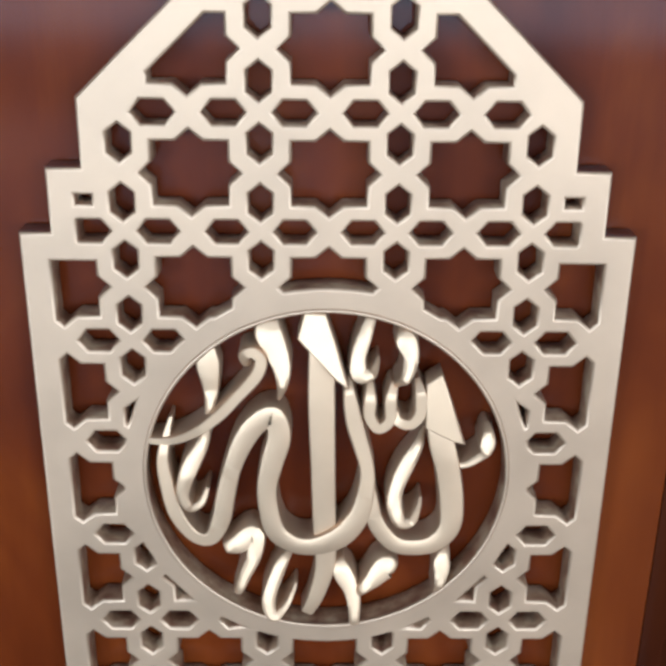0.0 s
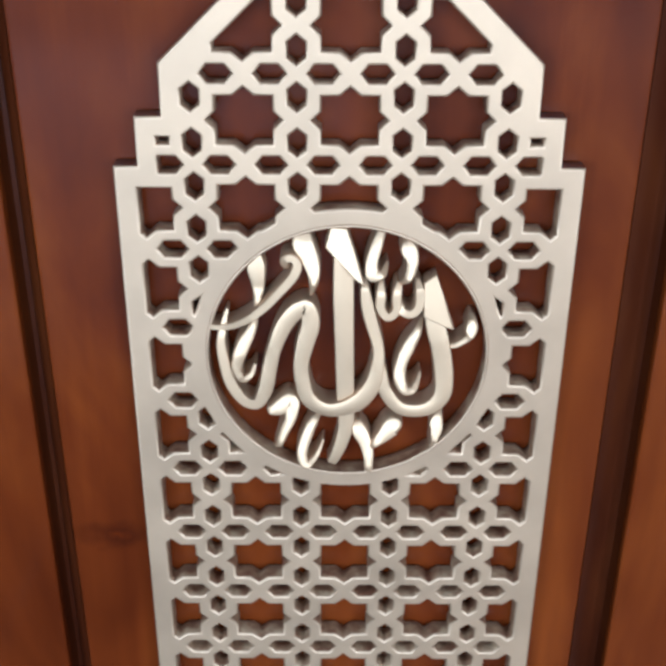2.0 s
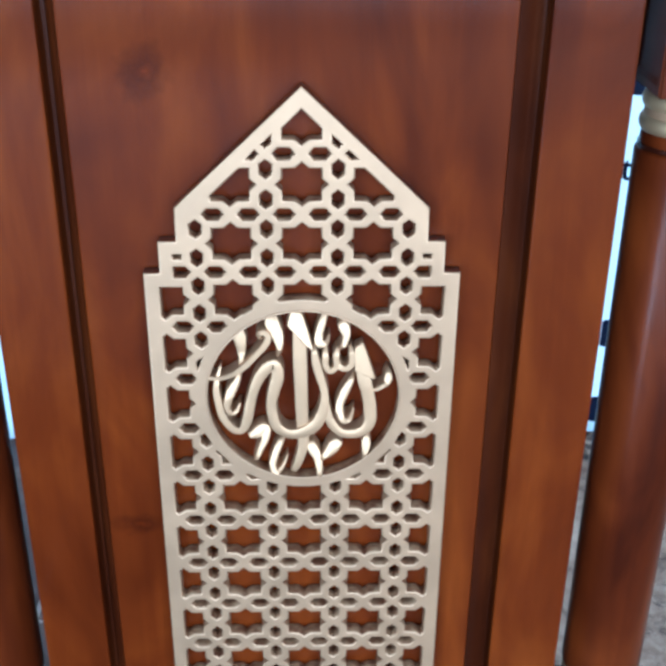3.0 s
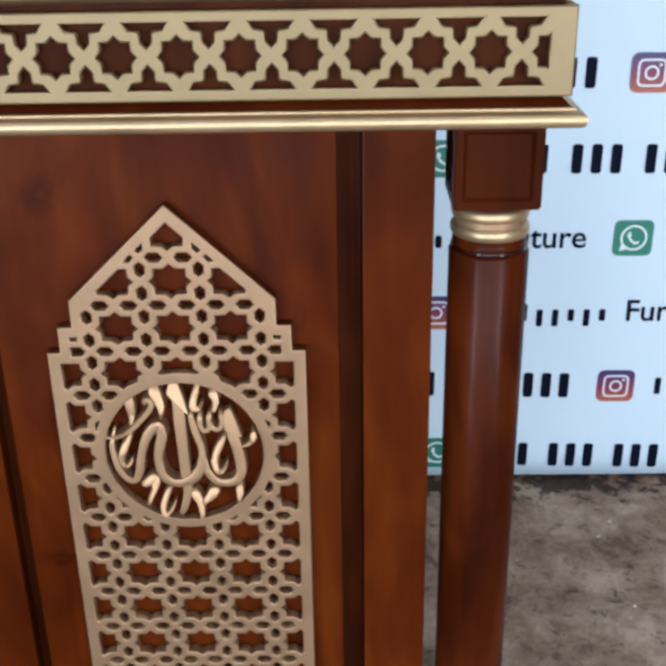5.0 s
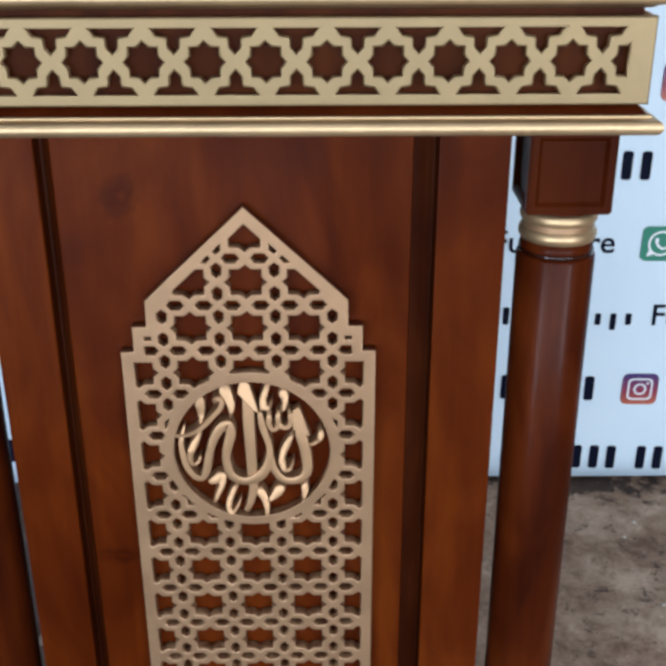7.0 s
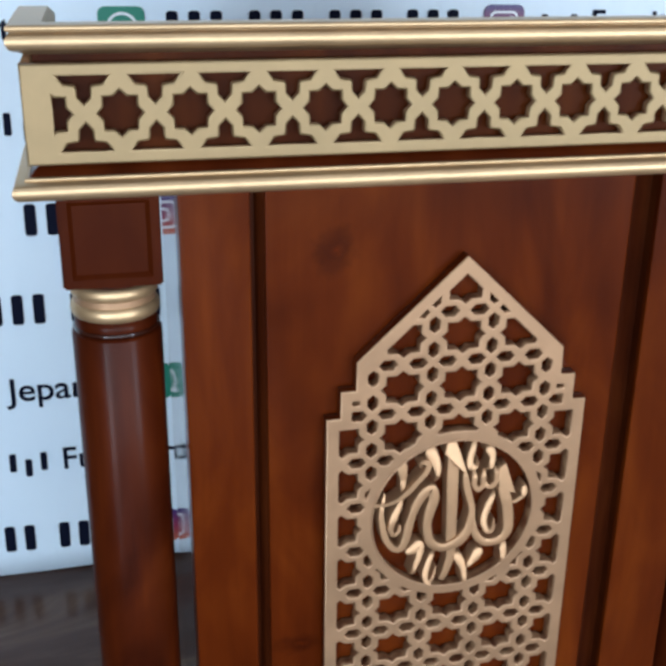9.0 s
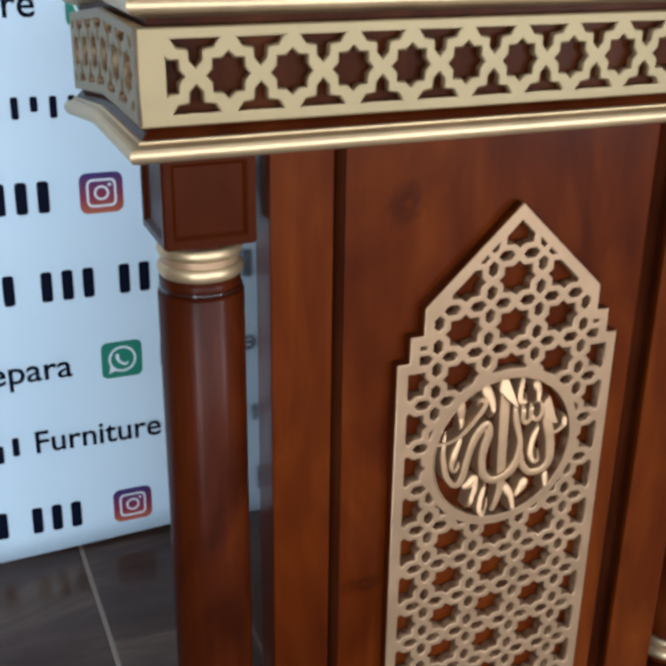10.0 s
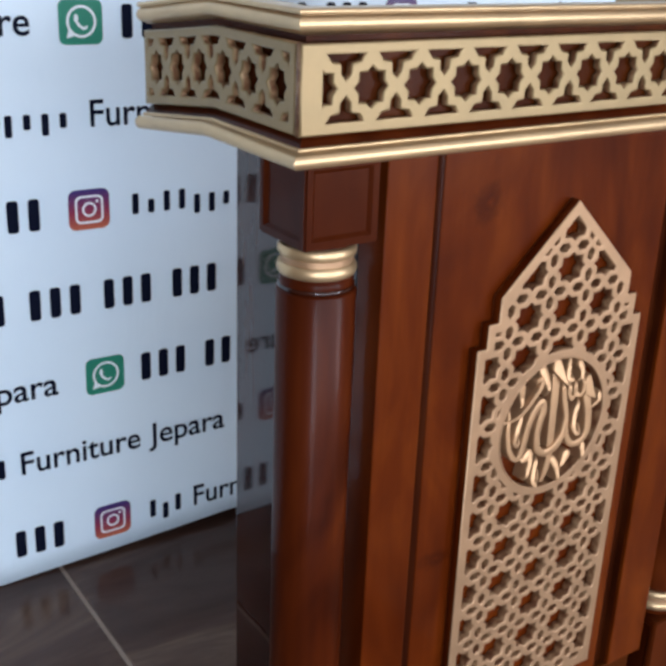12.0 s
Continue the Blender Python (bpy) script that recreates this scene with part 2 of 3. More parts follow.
# ---------------------------------------------------------------- building helpers
def mesh_of(name, bm, material, smooth=None):
    me = bpy.data.meshes.new(name)
    bmesh.ops.recalc_face_normals(bm, faces=bm.faces)
    bm.to_mesh(me)
    bm.free()
    me.materials.append(material)
    if smooth:
        for p in me.polygons:
            p.use_smooth = True
        me.set_sharp_from_angle(angle=radians(smooth))
    return me


def part(name, bm, material, parent=None, label="", smooth=None, edge=None, edge_axis=1):
    ob = new(name, mesh_of(name, bm, material, smooth))
    if edge:
        # the cut sides of a board get less paint than its face
        ob.data.materials.append(edge)
        for p in ob.data.polygons:
            p.material_index = 1 if abs(p.normal[edge_axis]) < 0.3 else 0
    if parent:
        ob.parent = parent
    if label:
        ob["label"] = label
    return ob


def add_box(bm, x0, x1, y0, y1, z0, z1, bev=0.0, seg=2):
    geo = bmesh.ops.create_cube(bm, size=1.0, matrix=Matrix.Translation(((x0 + x1) / 2, (y0 + y1) / 2, (z0 + z1) / 2)) @ Matrix.Diagonal((x1 - x0, y1 - y0, z1 - z0, 1)))
    if bev:
        es = list({e for v in geo["verts"] for e in v.link_edges})
        bmesh.ops.bevel(bm, geom=es, offset=bev, segments=seg, affect='EDGES', profile=0.6)
    return bm


def box(x0, x1, y0, y1, z0, z1, bev=0.0, seg=2):
    return add_box(bmesh.new(), x0, x1, y0, y1, z0, z1, bev, seg)


def lathe(profile, segs=48):
    """A turned solid round the z axis from (radius, height) pairs."""
    bm = bmesh.new()
    rings = []
    for r, z in profile:
        rings.append([bm.verts.new((r * math.cos(2 * math.pi * k / segs), r * math.sin(2 * math.pi * k / segs), z)) for k in range(segs)])
    for a, b2 in zip(rings, rings[1:]):
        for k in range(segs):
            bm.faces.new((a[k], a[(k + 1) % segs], b2[(k + 1) % segs], b2[k]))
    bm.faces.new(rings[0])
    bm.faces.new(rings[-1])
    return bm


def plate(outlines, depth, bevel):
    """A flat board with cut-outs: closed outlines in the plane, filled, given a thickness and rounded edges; front towards -y."""
    cu = bpy.data.curves.new("plate", 'CURVE')
    cu.dimensions, cu.fill_mode = '2D', 'BOTH'
    cu.extrude, cu.bevel_depth, cu.bevel_resolution, cu.offset = depth / 2 - bevel, bevel, 1, -bevel
    for pts in outlines:
        sp = cu.splines.new('POLY')
        sp.points.add(len(pts) - 1)
        for q, (x, z) in zip(sp.points, pts):
            q.co = (x, z, 0, 1)
        sp.use_cyclic_u = True
    ob = new("plate", cu)
    bpy.context.view_layer.update()
    me = bpy.data.meshes.new_from_object(ob.evaluated_get(bpy.context.evaluated_depsgraph_get()))
    bpy.data.objects.remove(ob)
    bpy.data.curves.remove(cu)
    bm = bmesh.new()
    bm.from_mesh(me)
    bpy.data.meshes.remove(me)
    bmesh.ops.remove_doubles(bm, verts=bm.verts, dist=0.00002)
    bmesh.ops.transform(bm, matrix=Matrix.Rotation(radians(90), 4, 'X'), verts=bm.verts)
    return bm


def octagram(cx, cz, dx, dz, k):
    """An eight-pointed star hole: four tips on the axes at dx, dz and four square corners at k of that."""
    sx, sz = dx * k, dz * k
    nx, nz = dx * (1 - k), dz * (1 - k)
    quarter = [(dx, 0), (sx, nz), (sx, sz), (nx, sz)]
    pts = list(quarter)
    pts += [(0, dz), (-nx, sz), (-sx, sz), (-sx, nz)]
    pts += [(-dx, 0), (-sx, -nz), (-sx, -sz), (-nx, -sz)]
    pts += [(0, -dz), (nx, -sz), (sx, -sz), (sx, -nz)]
    return [(cx + x, cz + z) for x, z in pts]


def clip(pts, nx, nz, c):
    """Keeps the part of an outline where nx*x + nz*z <= c."""
    out = []
    for (x0, z0), (x1, z1) in zip(pts, pts[1:] + pts[:1]):
        d0, d1 = nx * x0 + nz * z0 - c, nx * x1 + nz * z1 - c
        if d0 <= 0:
            out.append((x0, z0))
        if d0 * d1 < 0:
            t = d0 / (d0 - d1)
            out.append((x0 + t * (x1 - x0), z0 + t * (z1 - z0)))
    return out


def outside_disc(pts, cz, r):
    """Keeps the part of an outline outside the round medallion, closed along its rim."""
    dense = []
    for (x0, z0), (x1, z1) in zip(pts, pts[1:] + pts[:1]):
        n = max(1, int(math.hypot(x1 - x0, z1 - z0) / 0.0006))
        dense += [(x0 + (x1 - x0) * i / n, z0 + (z1 - z0) * i / n, i == 0) for i in range(n)]
    out = [math.hypot(x, z - cz) >= r for x, z, _ in dense]
    if all(out):
        return pts
    if not any(out):
        return []
    n = len(dense)
    best = []
    for i in range(n):
        if out[i] and not out[i - 1]:
            j = i
            while out[j % n]:
                j += 1
            if j - i > len(best):
                best = [dense[k % n] for k in range(i, j)]
    keep = [(x, z) for k, (x, z, corner) in enumerate(best) if corner or k in (0, len(best) - 1)]
    a0 = math.atan2(best[-1][1] - cz, best[-1][0])
    a1 = math.atan2(best[0][1] - cz, best[0][0])
    da = (a1 - a0 + math.pi) % (2 * math.pi) - math.pi
    m = max(1, int(abs(da) / 0.06))
    keep += [(r * math.cos(a0 + da * i / m), cz + r * math.sin(a0 + da * i / m)) for i in range(1, m)]
    return keep


def area_of(pts):
    return 0.5 * sum(x0 * z1 - x1 * z0 for (x0, z0), (x1, z1) in zip(pts, pts[1:] + pts[:1]))


def sweep(profile, path, closed_ends=True):
    """Carries an upright profile of (outwards, up) along a path in plan with mitred corners."""
    bm = bmesh.new()
    rows = []
    n = len(path)
    for i, (x, y, z) in enumerate(path):
        def side(a, b3):
            v = Vector((b3[0] - a[0], b3[1] - a[1]))
            v.normalize()
            return Vector((v.y, -v.x))
        n0 = side(path[max(0, i - 1)], path[max(1, i)])
        n1 = side(path[min(n - 2, i)], path[min(n - 1, i + 1)])
        m = (n0 + n1).normalized()
        m /= max(0.3, m.dot(n1))
        rows.append([bm.verts.new((x + m.x * o, y + m.y * o, z + u)) for o, u in profile])
    for a, b3 in zip(rows, rows[1:]):
        for k in range(len(profile)):
            k2 = (k + 1) % len(profile)
            bm.faces.new((a[k], a[k2], b3[k2], b3[k]))
    bm.faces.new(rows[0])
    bm.faces.new(rows[-1])
    return bm


def spline(points, per=7):
    """A smooth line through points of any dimension."""
    out = []
    n = len(points)
    for i in range(n - 1):
        p0, p1, p2, p3 = (np.array(points[min(max(j, 0), n - 1)], float) for j in (i - 1, i, i + 1, i + 2))
        for k in range(per):
            t = k / per
            out.append(0.5 * (2 * p1 + (p2 - p0) * t + (2 * p0 - 5 * p1 + 4 * p2 - p3) * t * t + (3 * p1 - p0 - 3 * p2 + p3) * t ** 3))
    out.append(np.array(points[-1], float))
    return out


# ---------------------------------------------------------------- the room
FLOOR = 0.086


def build_room():
    f = new("floor", mesh_of("floor", box(-4, 0.02, -5, 0.95, -0.12, FLOOR - 0.004), M_GROUT))
    tagged(f, "brown ceramic tile floor with pale grout lines", "floor", kind="structure")
    bm = bmesh.new()
    nx, ny = 90, 120
    grid = [[bm.verts.new((0.02 + 3.98 * i / nx, -5 + 5.95 * j / ny, 0.004 * noise.noise(Vector((i * 0.21, j * 0.21, 0))) + FLOOR - 0.003)) for j in range(ny + 1)] for i in range(nx + 1)]
    for i in range(nx):
        for j in range(ny):
            bm.faces.new((grid[i][j], grid[i + 1][j], grid[i + 1][j + 1], grid[i][j + 1]))
    ob = new("floor_concrete", mesh_of("floor_concrete", bm, M_CONCRETE, 60))
    tagged(ob, "rough stained bare concrete floor with dark patches", "floor", kind="structure")
    tagged(new("wall_north", mesh_of("wall_north", box(-4.1, 4.1, 0.95, 1.1, -0.12, 3.5), M_WALL)), "raw grey plaster wall behind the banner", "wall", kind="structure")
    tagged(new("wall_east", mesh_of("wall_east", box(4.0, 4.15, -5.0, 0.95, -0.12, 3.5), M_WALL)), "raw grey plaster side wall", "wall", kind="structure")
    tagged(new("wall_west", mesh_of("wall_west", box(-4.15, -4.0, -5.0, 0.95, -0.12, 3.5), M_WALL)), "raw grey plaster side wall", "wall", kind="structure")
    # unseen wall; the gaps at both ends are added for the low fill lamps
    bm = bmesh.new()
    add_box(bm, -4.15, -3.9, -5.15, -5.0, -0.12, 3.5)
    add_box(bm, -3.9, -2.7, -5.15, -5.0, 1.95, 3.5)
    add_box(bm, -2.7, -2.65, -5.15, -5.0, -0.12, 3.5)
    add_box(bm, 3.95, 4.15, -5.15, -5.0, -0.12, 3.5)
    add_box(bm, 3.25, 3.95, -5.15, -5.0, 1.95, 3.5)
    add_box(bm, -2.65, 3.25, -5.15, -5.0, -0.12, 0.28)
    add_box(bm, -2.65, 3.25, -5.15, -5.0, 2.22, 3.5)
    tagged(new("wall_south", mesh_of("wall_south", bm, M_WALL)), "raw plaster wall with wide opening and two gaps added for fill lamps", "wall", kind="structure")
    # unseen ceiling; its long gap is added above the overhead fill lamp
    bm = bmesh.new()
    add_box(bm, -4.15, 4.15, -5.15, -2.95, 3.5, 3.6)
    add_box(bm, -4.15, 4.15, -1.45, 1.1, 3.5, 3.6)
    add_box(bm, -4.15, -3.6, -2.95, -1.45, 3.5, 3.6)
    add_box(bm, 2.8, 4.15, -2.95, -1.45, 3.5, 3.6)
    tagged(new("ceiling", mesh_of("ceiling", bm, M_CEIL)), "plain grey ceiling with a long gap added for the overhead fill", "ceiling", kind="structure")
    return f


room_floor = build_room()


# ---------------------------------------------------------------- the pulpit
pulpit = tagged(new("pulpit"), "glossy mahogany mosque pulpit with gold fretwork and columns", "pulpit")

BOX = {-1: -0.2972, 1: 0.2957}
PANEL = {-1: -0.2110, 1: 0.1890}
STILE = {-1: -0.2265, 1: 0.2165}
PANEL_Y, STILE_Y, BACK_Y = 0.017, 0.011, 0.357
BODY_TOP = 1.0815


def build_body():
    part("centre_panel", box(PANEL[-1], PANEL[1], PANEL_Y, PANEL_Y + 0.02, FLOOR + 0.085, BODY_TOP, 0.002), M_WOOD_PANEL, pulpit, "reddish mahogany front panel with visible grain")
    part("recess_board", box(STILE[-1], STILE[1], PANEL_Y + 0.0205, PANEL_Y + 0.032, FLOOR + 0.085, BODY_TOP), M_WOOD_DARK, pulpit)
    for s in (-1, 1):
        x0, x1 = sorted((STILE[s], BOX[s]))
        part("stile", box(x0, x1, STILE_Y, STILE_Y + 0.05, FLOOR + 0.085, BODY_TOP, 0.0025), M_WOOD, pulpit)
        # hollow dark moulding between stile and panel
        bm = bmesh.new()
        a0, a1 = abs(PANEL[s]), abs(STILE[s])
        prof = [(a0 + 0.0005, PANEL_Y + 0.020), (a0 + 0.0005, PANEL_Y + 0.0012), (a0 + 0.2 * (a1 - a0), PANEL_Y + 0.0030), (a0 + 0.5 * (a1 - a0), PANEL_Y + 0.0075), (a1 - 0.006, PANEL_Y + 0.0115),
                (a1 - 0.0025, PANEL_Y + 0.0112), (a1 - 0.0005, PANEL_Y + 0.001), (a1 - 0.0005, PANEL_Y + 0.020)]
        a = [bm.verts.new((s * x, y, FLOOR + 0.0852)) for x, y in prof]
        b4 = [bm.verts.new((s * x, y, BODY_TOP - 0.0002)) for x, y in prof]
        for k in range(len(prof)):
            k2 = (k + 1) % len(prof)
            bm.faces.new((a[k], a[k2], b4[k2], b4[k]))
        bm.faces.new(a)
        bm.faces.new(b4)
        part("panel_moulding", bm, M_GROOVE, pulpit, "dark hollow moulding", 40)
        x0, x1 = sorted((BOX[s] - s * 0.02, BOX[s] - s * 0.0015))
        part("side_panel", box(x0, x1, STILE_Y + 0.0505, BACK_Y, FLOOR + 0.0005, BODY_TOP, 0.002), M_WOOD_SIDE, pulpit, "mirror-glossy side panel with its shade in the colour")
    part("back_panel", box(BOX[-1] + 0.021, BOX[1] - 0.021, BACK_Y - 0.02, BACK_Y - 0.001, FLOOR + 0.085, BODY_TOP), M_WOOD_DARK, pulpit)
    part("plinth", box(BOX[-1] + 0.0215, BOX[1] - 0.0215, STILE_Y + 0.004, BACK_Y - 0.004, FLOOR, FLOOR + 0.0845, 0.003), M_WOOD_DARK, pulpit)


build_body()

# crown: the rear half of its sides dips towards the reader
FR_X, FR_Y0, BEND_Y, REAR_Y, DIP = 0.4305, -0.0178, 0.166, 0.350, 0.0235
UP = 0.0035


def dip(y):
    return -DIP * max(0.0, y - BEND_Y) / (REAR_Y - BEND_Y)


def crown_path(off):
    x, y0 = FR_X - off, FR_Y0 + off
    half = [(x, REAR_Y, UP - DIP), (x, BEND_Y, UP), (x, y0, UP)]
    return [(-a, b5, c) for a, b5, c in half] + [half[2], half[1], half[0]]


def arc(cx, cz, r, a0, a1, n=7):
    return [(cx + r * math.cos(radians(a0 + (a1 - a0) * k / n)), cz + r * math.sin(radians(a0 + (a1 - a0) * k / n))) for k in range(n + 1)]


def build_crown():
    base = crown_path(0.012)
    part("frieze_backing", sweep([(0, 1.0875), (0, 1.2065), (-0.03, 1.2065), (-0.03, 1.0875)], base), M_WOOD_DARK, pulpit, "dark mahogany board behind the gold frieze")
    part("lower_fillet", sweep([(0.0125, 1.0900), (0.0125, 1.0925), (0.006, 1.0995), (0.0005, 1.1035), (0.0005, 1.0900)], base), M_WOOD_BLOCK, pulpit, smooth=40)
    # lower gold moulding: a rounded nose with a thin bead above
    low = [(-0.03, 1.0735)] + arc(0.0185, 1.0815, 0.0085, -80, 75, 8) + [(0.0155, 1.0902)] + arc(0.0135, 1.0914, 0.0022, -30, 120, 6) + [(-0.03, 1.0895)]
    part("lower_moulding", sweep(low, base), M_GOLD_MOULD, pulpit, "polished gold half-round moulding", 50)
    top = [(-0.010, 1.2008), (0.006, 1.2008), (0.010, 1.2033)] + arc(0.0120, 1.2123, 0.0085, -75, 70, 7) + [(0.0150, 1.2209)] + arc(0.0165, 1.2235, 0.0030, -60, 100, 5) + [(-0.010, 1.2263)]
    part("upper_moulding", sweep(top, base), M_GOLD_MOULD, pulpit, "polished gold stepped moulding", 50)
    bm = bmesh.new()
    x, y0 = FR_X - 0.042, FR_Y0 + 0.040
    rows = [[bm.verts.new((sx * x, y, 1.1900 + UP + dip(y) - dz)) for sx in (-1, 1)] for y, dz in ((y0, 0), (BEND_Y, 0), (REAR_Y, 0), (REAR_Y, 0.03), (BEND_Y, 0.03), (y0, 0.03))]
    for k in range(6):
        a, b6 = rows[k], rows[(k + 1) % 6]
        bm.faces.new((a[0], a[1], b6[1], b6[0]))
    bm.faces.new([r[0] for r in rows])
    bm.faces.new([r[1] for r in rows])
    part("desk_top", bm, M_WOOD_COL, pulpit, "glossy mahogany desk top")
    part("under_board", box(-FR_X + 0.0435, FR_X - 0.0435, 0.02, 0.33, 1.0785 + UP, 1.0865 + UP), M_WOOD_DARK, pulpit)


build_crown()

FZ0, FZ1, FHC = 1.1070, 1.1968, 1.1522
PITCH = 0.0628


def frieze_holes(centres, lo, hi, step=PITCH):
    holes = []
    k0 = step / PITCH
    for c in centres:
        holes.append(octagram(c, FHC, 0.0207 * k0, 0.0208, 0.715))
    for c in (centres[0] - step, centres[-1] + step):
        h = clip(clip(octagram(c, FHC, 0.0207 * k0, 0.0205, 0.715), -1, 0, -lo), 1, 0, hi)
        if len(h) > 2 and abs(area_of(h)) > 2e-5:
            holes.append(h)
    half_tee = [(0.0225, 0), (0.0168, -0.0074), (0.0072, -0.0086), (0.0058, -0.0112), (0.0056, -0.0194)]
    tee = [(-x, z) for x, z in half_tee[:1]] + half_tee + [(0, -0.0256)] + [(-x, z) for x, z in reversed(half_tee[1:])]
    for k in range(len(centres) + 1):
        m = centres[0] + (k - 0.5) * step
        for s in (-1, 1):
            h = [(m + x * k0 * 1.02, FHC + s * (0.0338 + z)) for x, z in tee]
            h = clip(clip(h, -1, 0, -lo), 1, 0, hi)
            if len(h) > 2:
                holes.append(h)
    return holes


def build_frieze():
    xs = [(k - 5.5) * PITCH for k in range(12)]
    outer = [(-FR_X, FZ0), (FR_X, FZ0), (FR_X, FZ1), (-FR_X, FZ1)]
    bm = plate([outer] + frieze_holes(xs, -0.4045, 0.4045), 0.0115, 0.0021)
    bmesh.ops.translate(bm, vec=(0, FR_Y0 + 0.0058, 0), verts=bm.verts)
    part("frieze_board", bm, M_GOLD_PALE, pulpit, "pale gold board pierced with eight-pointed stars", edge=M_SAWN)
    u0, u1 = FR_Y0 + 0.012, REAR_Y
    mid = (u0 + u1) / 2
    step = (u1 - u0 - 0.012) / 6
    ys = [mid + (k - 2.5) * step for k in range(6)]
    outer = [(u0, FZ0)] + [(BEND_Y, FZ0), (u1, FZ0), (u1, FZ1), (BEND_Y, FZ1), (u0, FZ1)]
    for s in (-1, 1):
        bm = plate([outer] + frieze_holes(ys, u0 + 0.012, u1 - 0.012, step), 0.0115, 0.0021)
        bmesh.ops.bisect_plane(bm, geom=bm.verts[:] + bm.edges[:] + bm.faces[:], plane_co=(BEND_Y, 0, 0), plane_no=(1, 0, 0))
        for v in bm.verts:
            u, d, z = v.co.x, v.co.y, v.co.z
            v.co = (s * (FR_X - 0.0058 - d), u, z + dip(u))
        part("frieze_board", bm, M_GOLD_PALE, pulpit, "pale gold board pierced with eight-pointed stars", edge=M_SAWN, edge_axis=0)


build_frieze()


# ---------------------------------------------------------------- columns
def carved_block(z0, z1, h=0.0480):
    bm = box(-h, h, -h, h, z0, z1)
    sides = [f for f in bm.faces if abs(f.normal.z) < 0.5]
    for f in sides:
        nrm = f.normal.copy()
        bmesh.ops.inset_individual(bm, faces=[f], thickness=0.0135)
        bmesh.ops.inset_individual(bm, faces=[f], thickness=0.0060)
        bmesh.ops.translate(bm, vec=-nrm * 0.0042, verts=f.verts)
    es = [e for e in bm.edges if len(e.link_faces) == 2 and e.calc_face_angle(0) > 1.2]
    bmesh.ops.bevel(bm, geom=es, offset=0.0022, segments=2, affect='EDGES')
    return bm


def torus_profile(r, z, h, n=8):
    return [(r + h * 0.62 * math.cos(radians(-90 + 180 * k / n)), z + h * math.sin(radians(-90 + 180 * k / n))) for k in range(n + 1)]


def build_column(x, y):
    R = 0.0460
    shaft = [(0.0385, 0.205), (0.0385, 0.268), (0.042, 0.271), (R - 0.001, 0.275), (R, 0.279), (R, 0.9205), (R - 0.0012, 0.9225), (0.0422, 0.9235)] + [(0.0425, 0.9305), (0.0420, 0.937), (0.0385, 0.941), (0.0385, 0.986)]
    col = part("column", lathe(shaft, 64), M_WOOD_COL, pulpit, "round glossy mahogany column", 50)
    col.location = (x, y, 0)
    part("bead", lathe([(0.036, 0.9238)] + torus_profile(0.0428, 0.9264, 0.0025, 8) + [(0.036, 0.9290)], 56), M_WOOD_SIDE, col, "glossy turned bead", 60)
    part("capital_block", carved_block(0.9802, 1.0768), M_WOOD_BLOCK, col, "square block with sunk panels")
    part("base_block", carved_block(FLOOR + 0.0005, 0.222), M_WOOD_BLOCK, col, "square block with sunk panels")
    for z, h in ((0.9685, 0.0070), (0.9475, 0.0078), (0.2600, 0.0070), (0.2390, 0.0078)):
        ring = [(0.030, z - h)] + torus_profile(0.0405, z, h) + [(0.030, z + h)]
        part("ring", lathe(ring, 56), M_GOLD_MOULD, col, "polished gold ring", 50)
    for z in (0.9582, 0.2497):
        part("ring_band", lathe([(0.030, z - 0.006), (0.0415, z - 0.006), (0.0415, z + 0.006), (0.030, z + 0.006)], 56), M_GOLD, col, "satin gold band", 40)
    return col


for sx in (-1, 1):
    build_column(sx * 0.3624, 0.0486)

# ---------------------------------------------------------------- fretwork panel
AX, AZ, ROW0 = 0.0660, 0.0575, 0.9310
RC, RIM_IN, RIM_OUT = 0.679, 0.0960, 0.1085
F_BOT, F_IN, EDGE = 0.2190, 0.1355, 0.150
APEX, SHOULDER = 0.9920, (0.1176, 0.8800)
SLOPE = (APEX - SHOULDER[1]) / SHOULDER[0]


def hexagon(cx, cz, upright):
    lx, lz = 0.0102, 0.0056
    if upright:
        lx, lz = 0.0091, 0.0056
    pts = [(lx, 0), (lx * 0.52, lz), (-lx * 0.52, lz), (-lx, 0), (-lx * 0.52, -lz), (lx * 0.52, -lz)]
    if upright:
        pts = [(-z, x) for x, z in pts]
    return [(cx + x, cz + z) for x, z in pts]


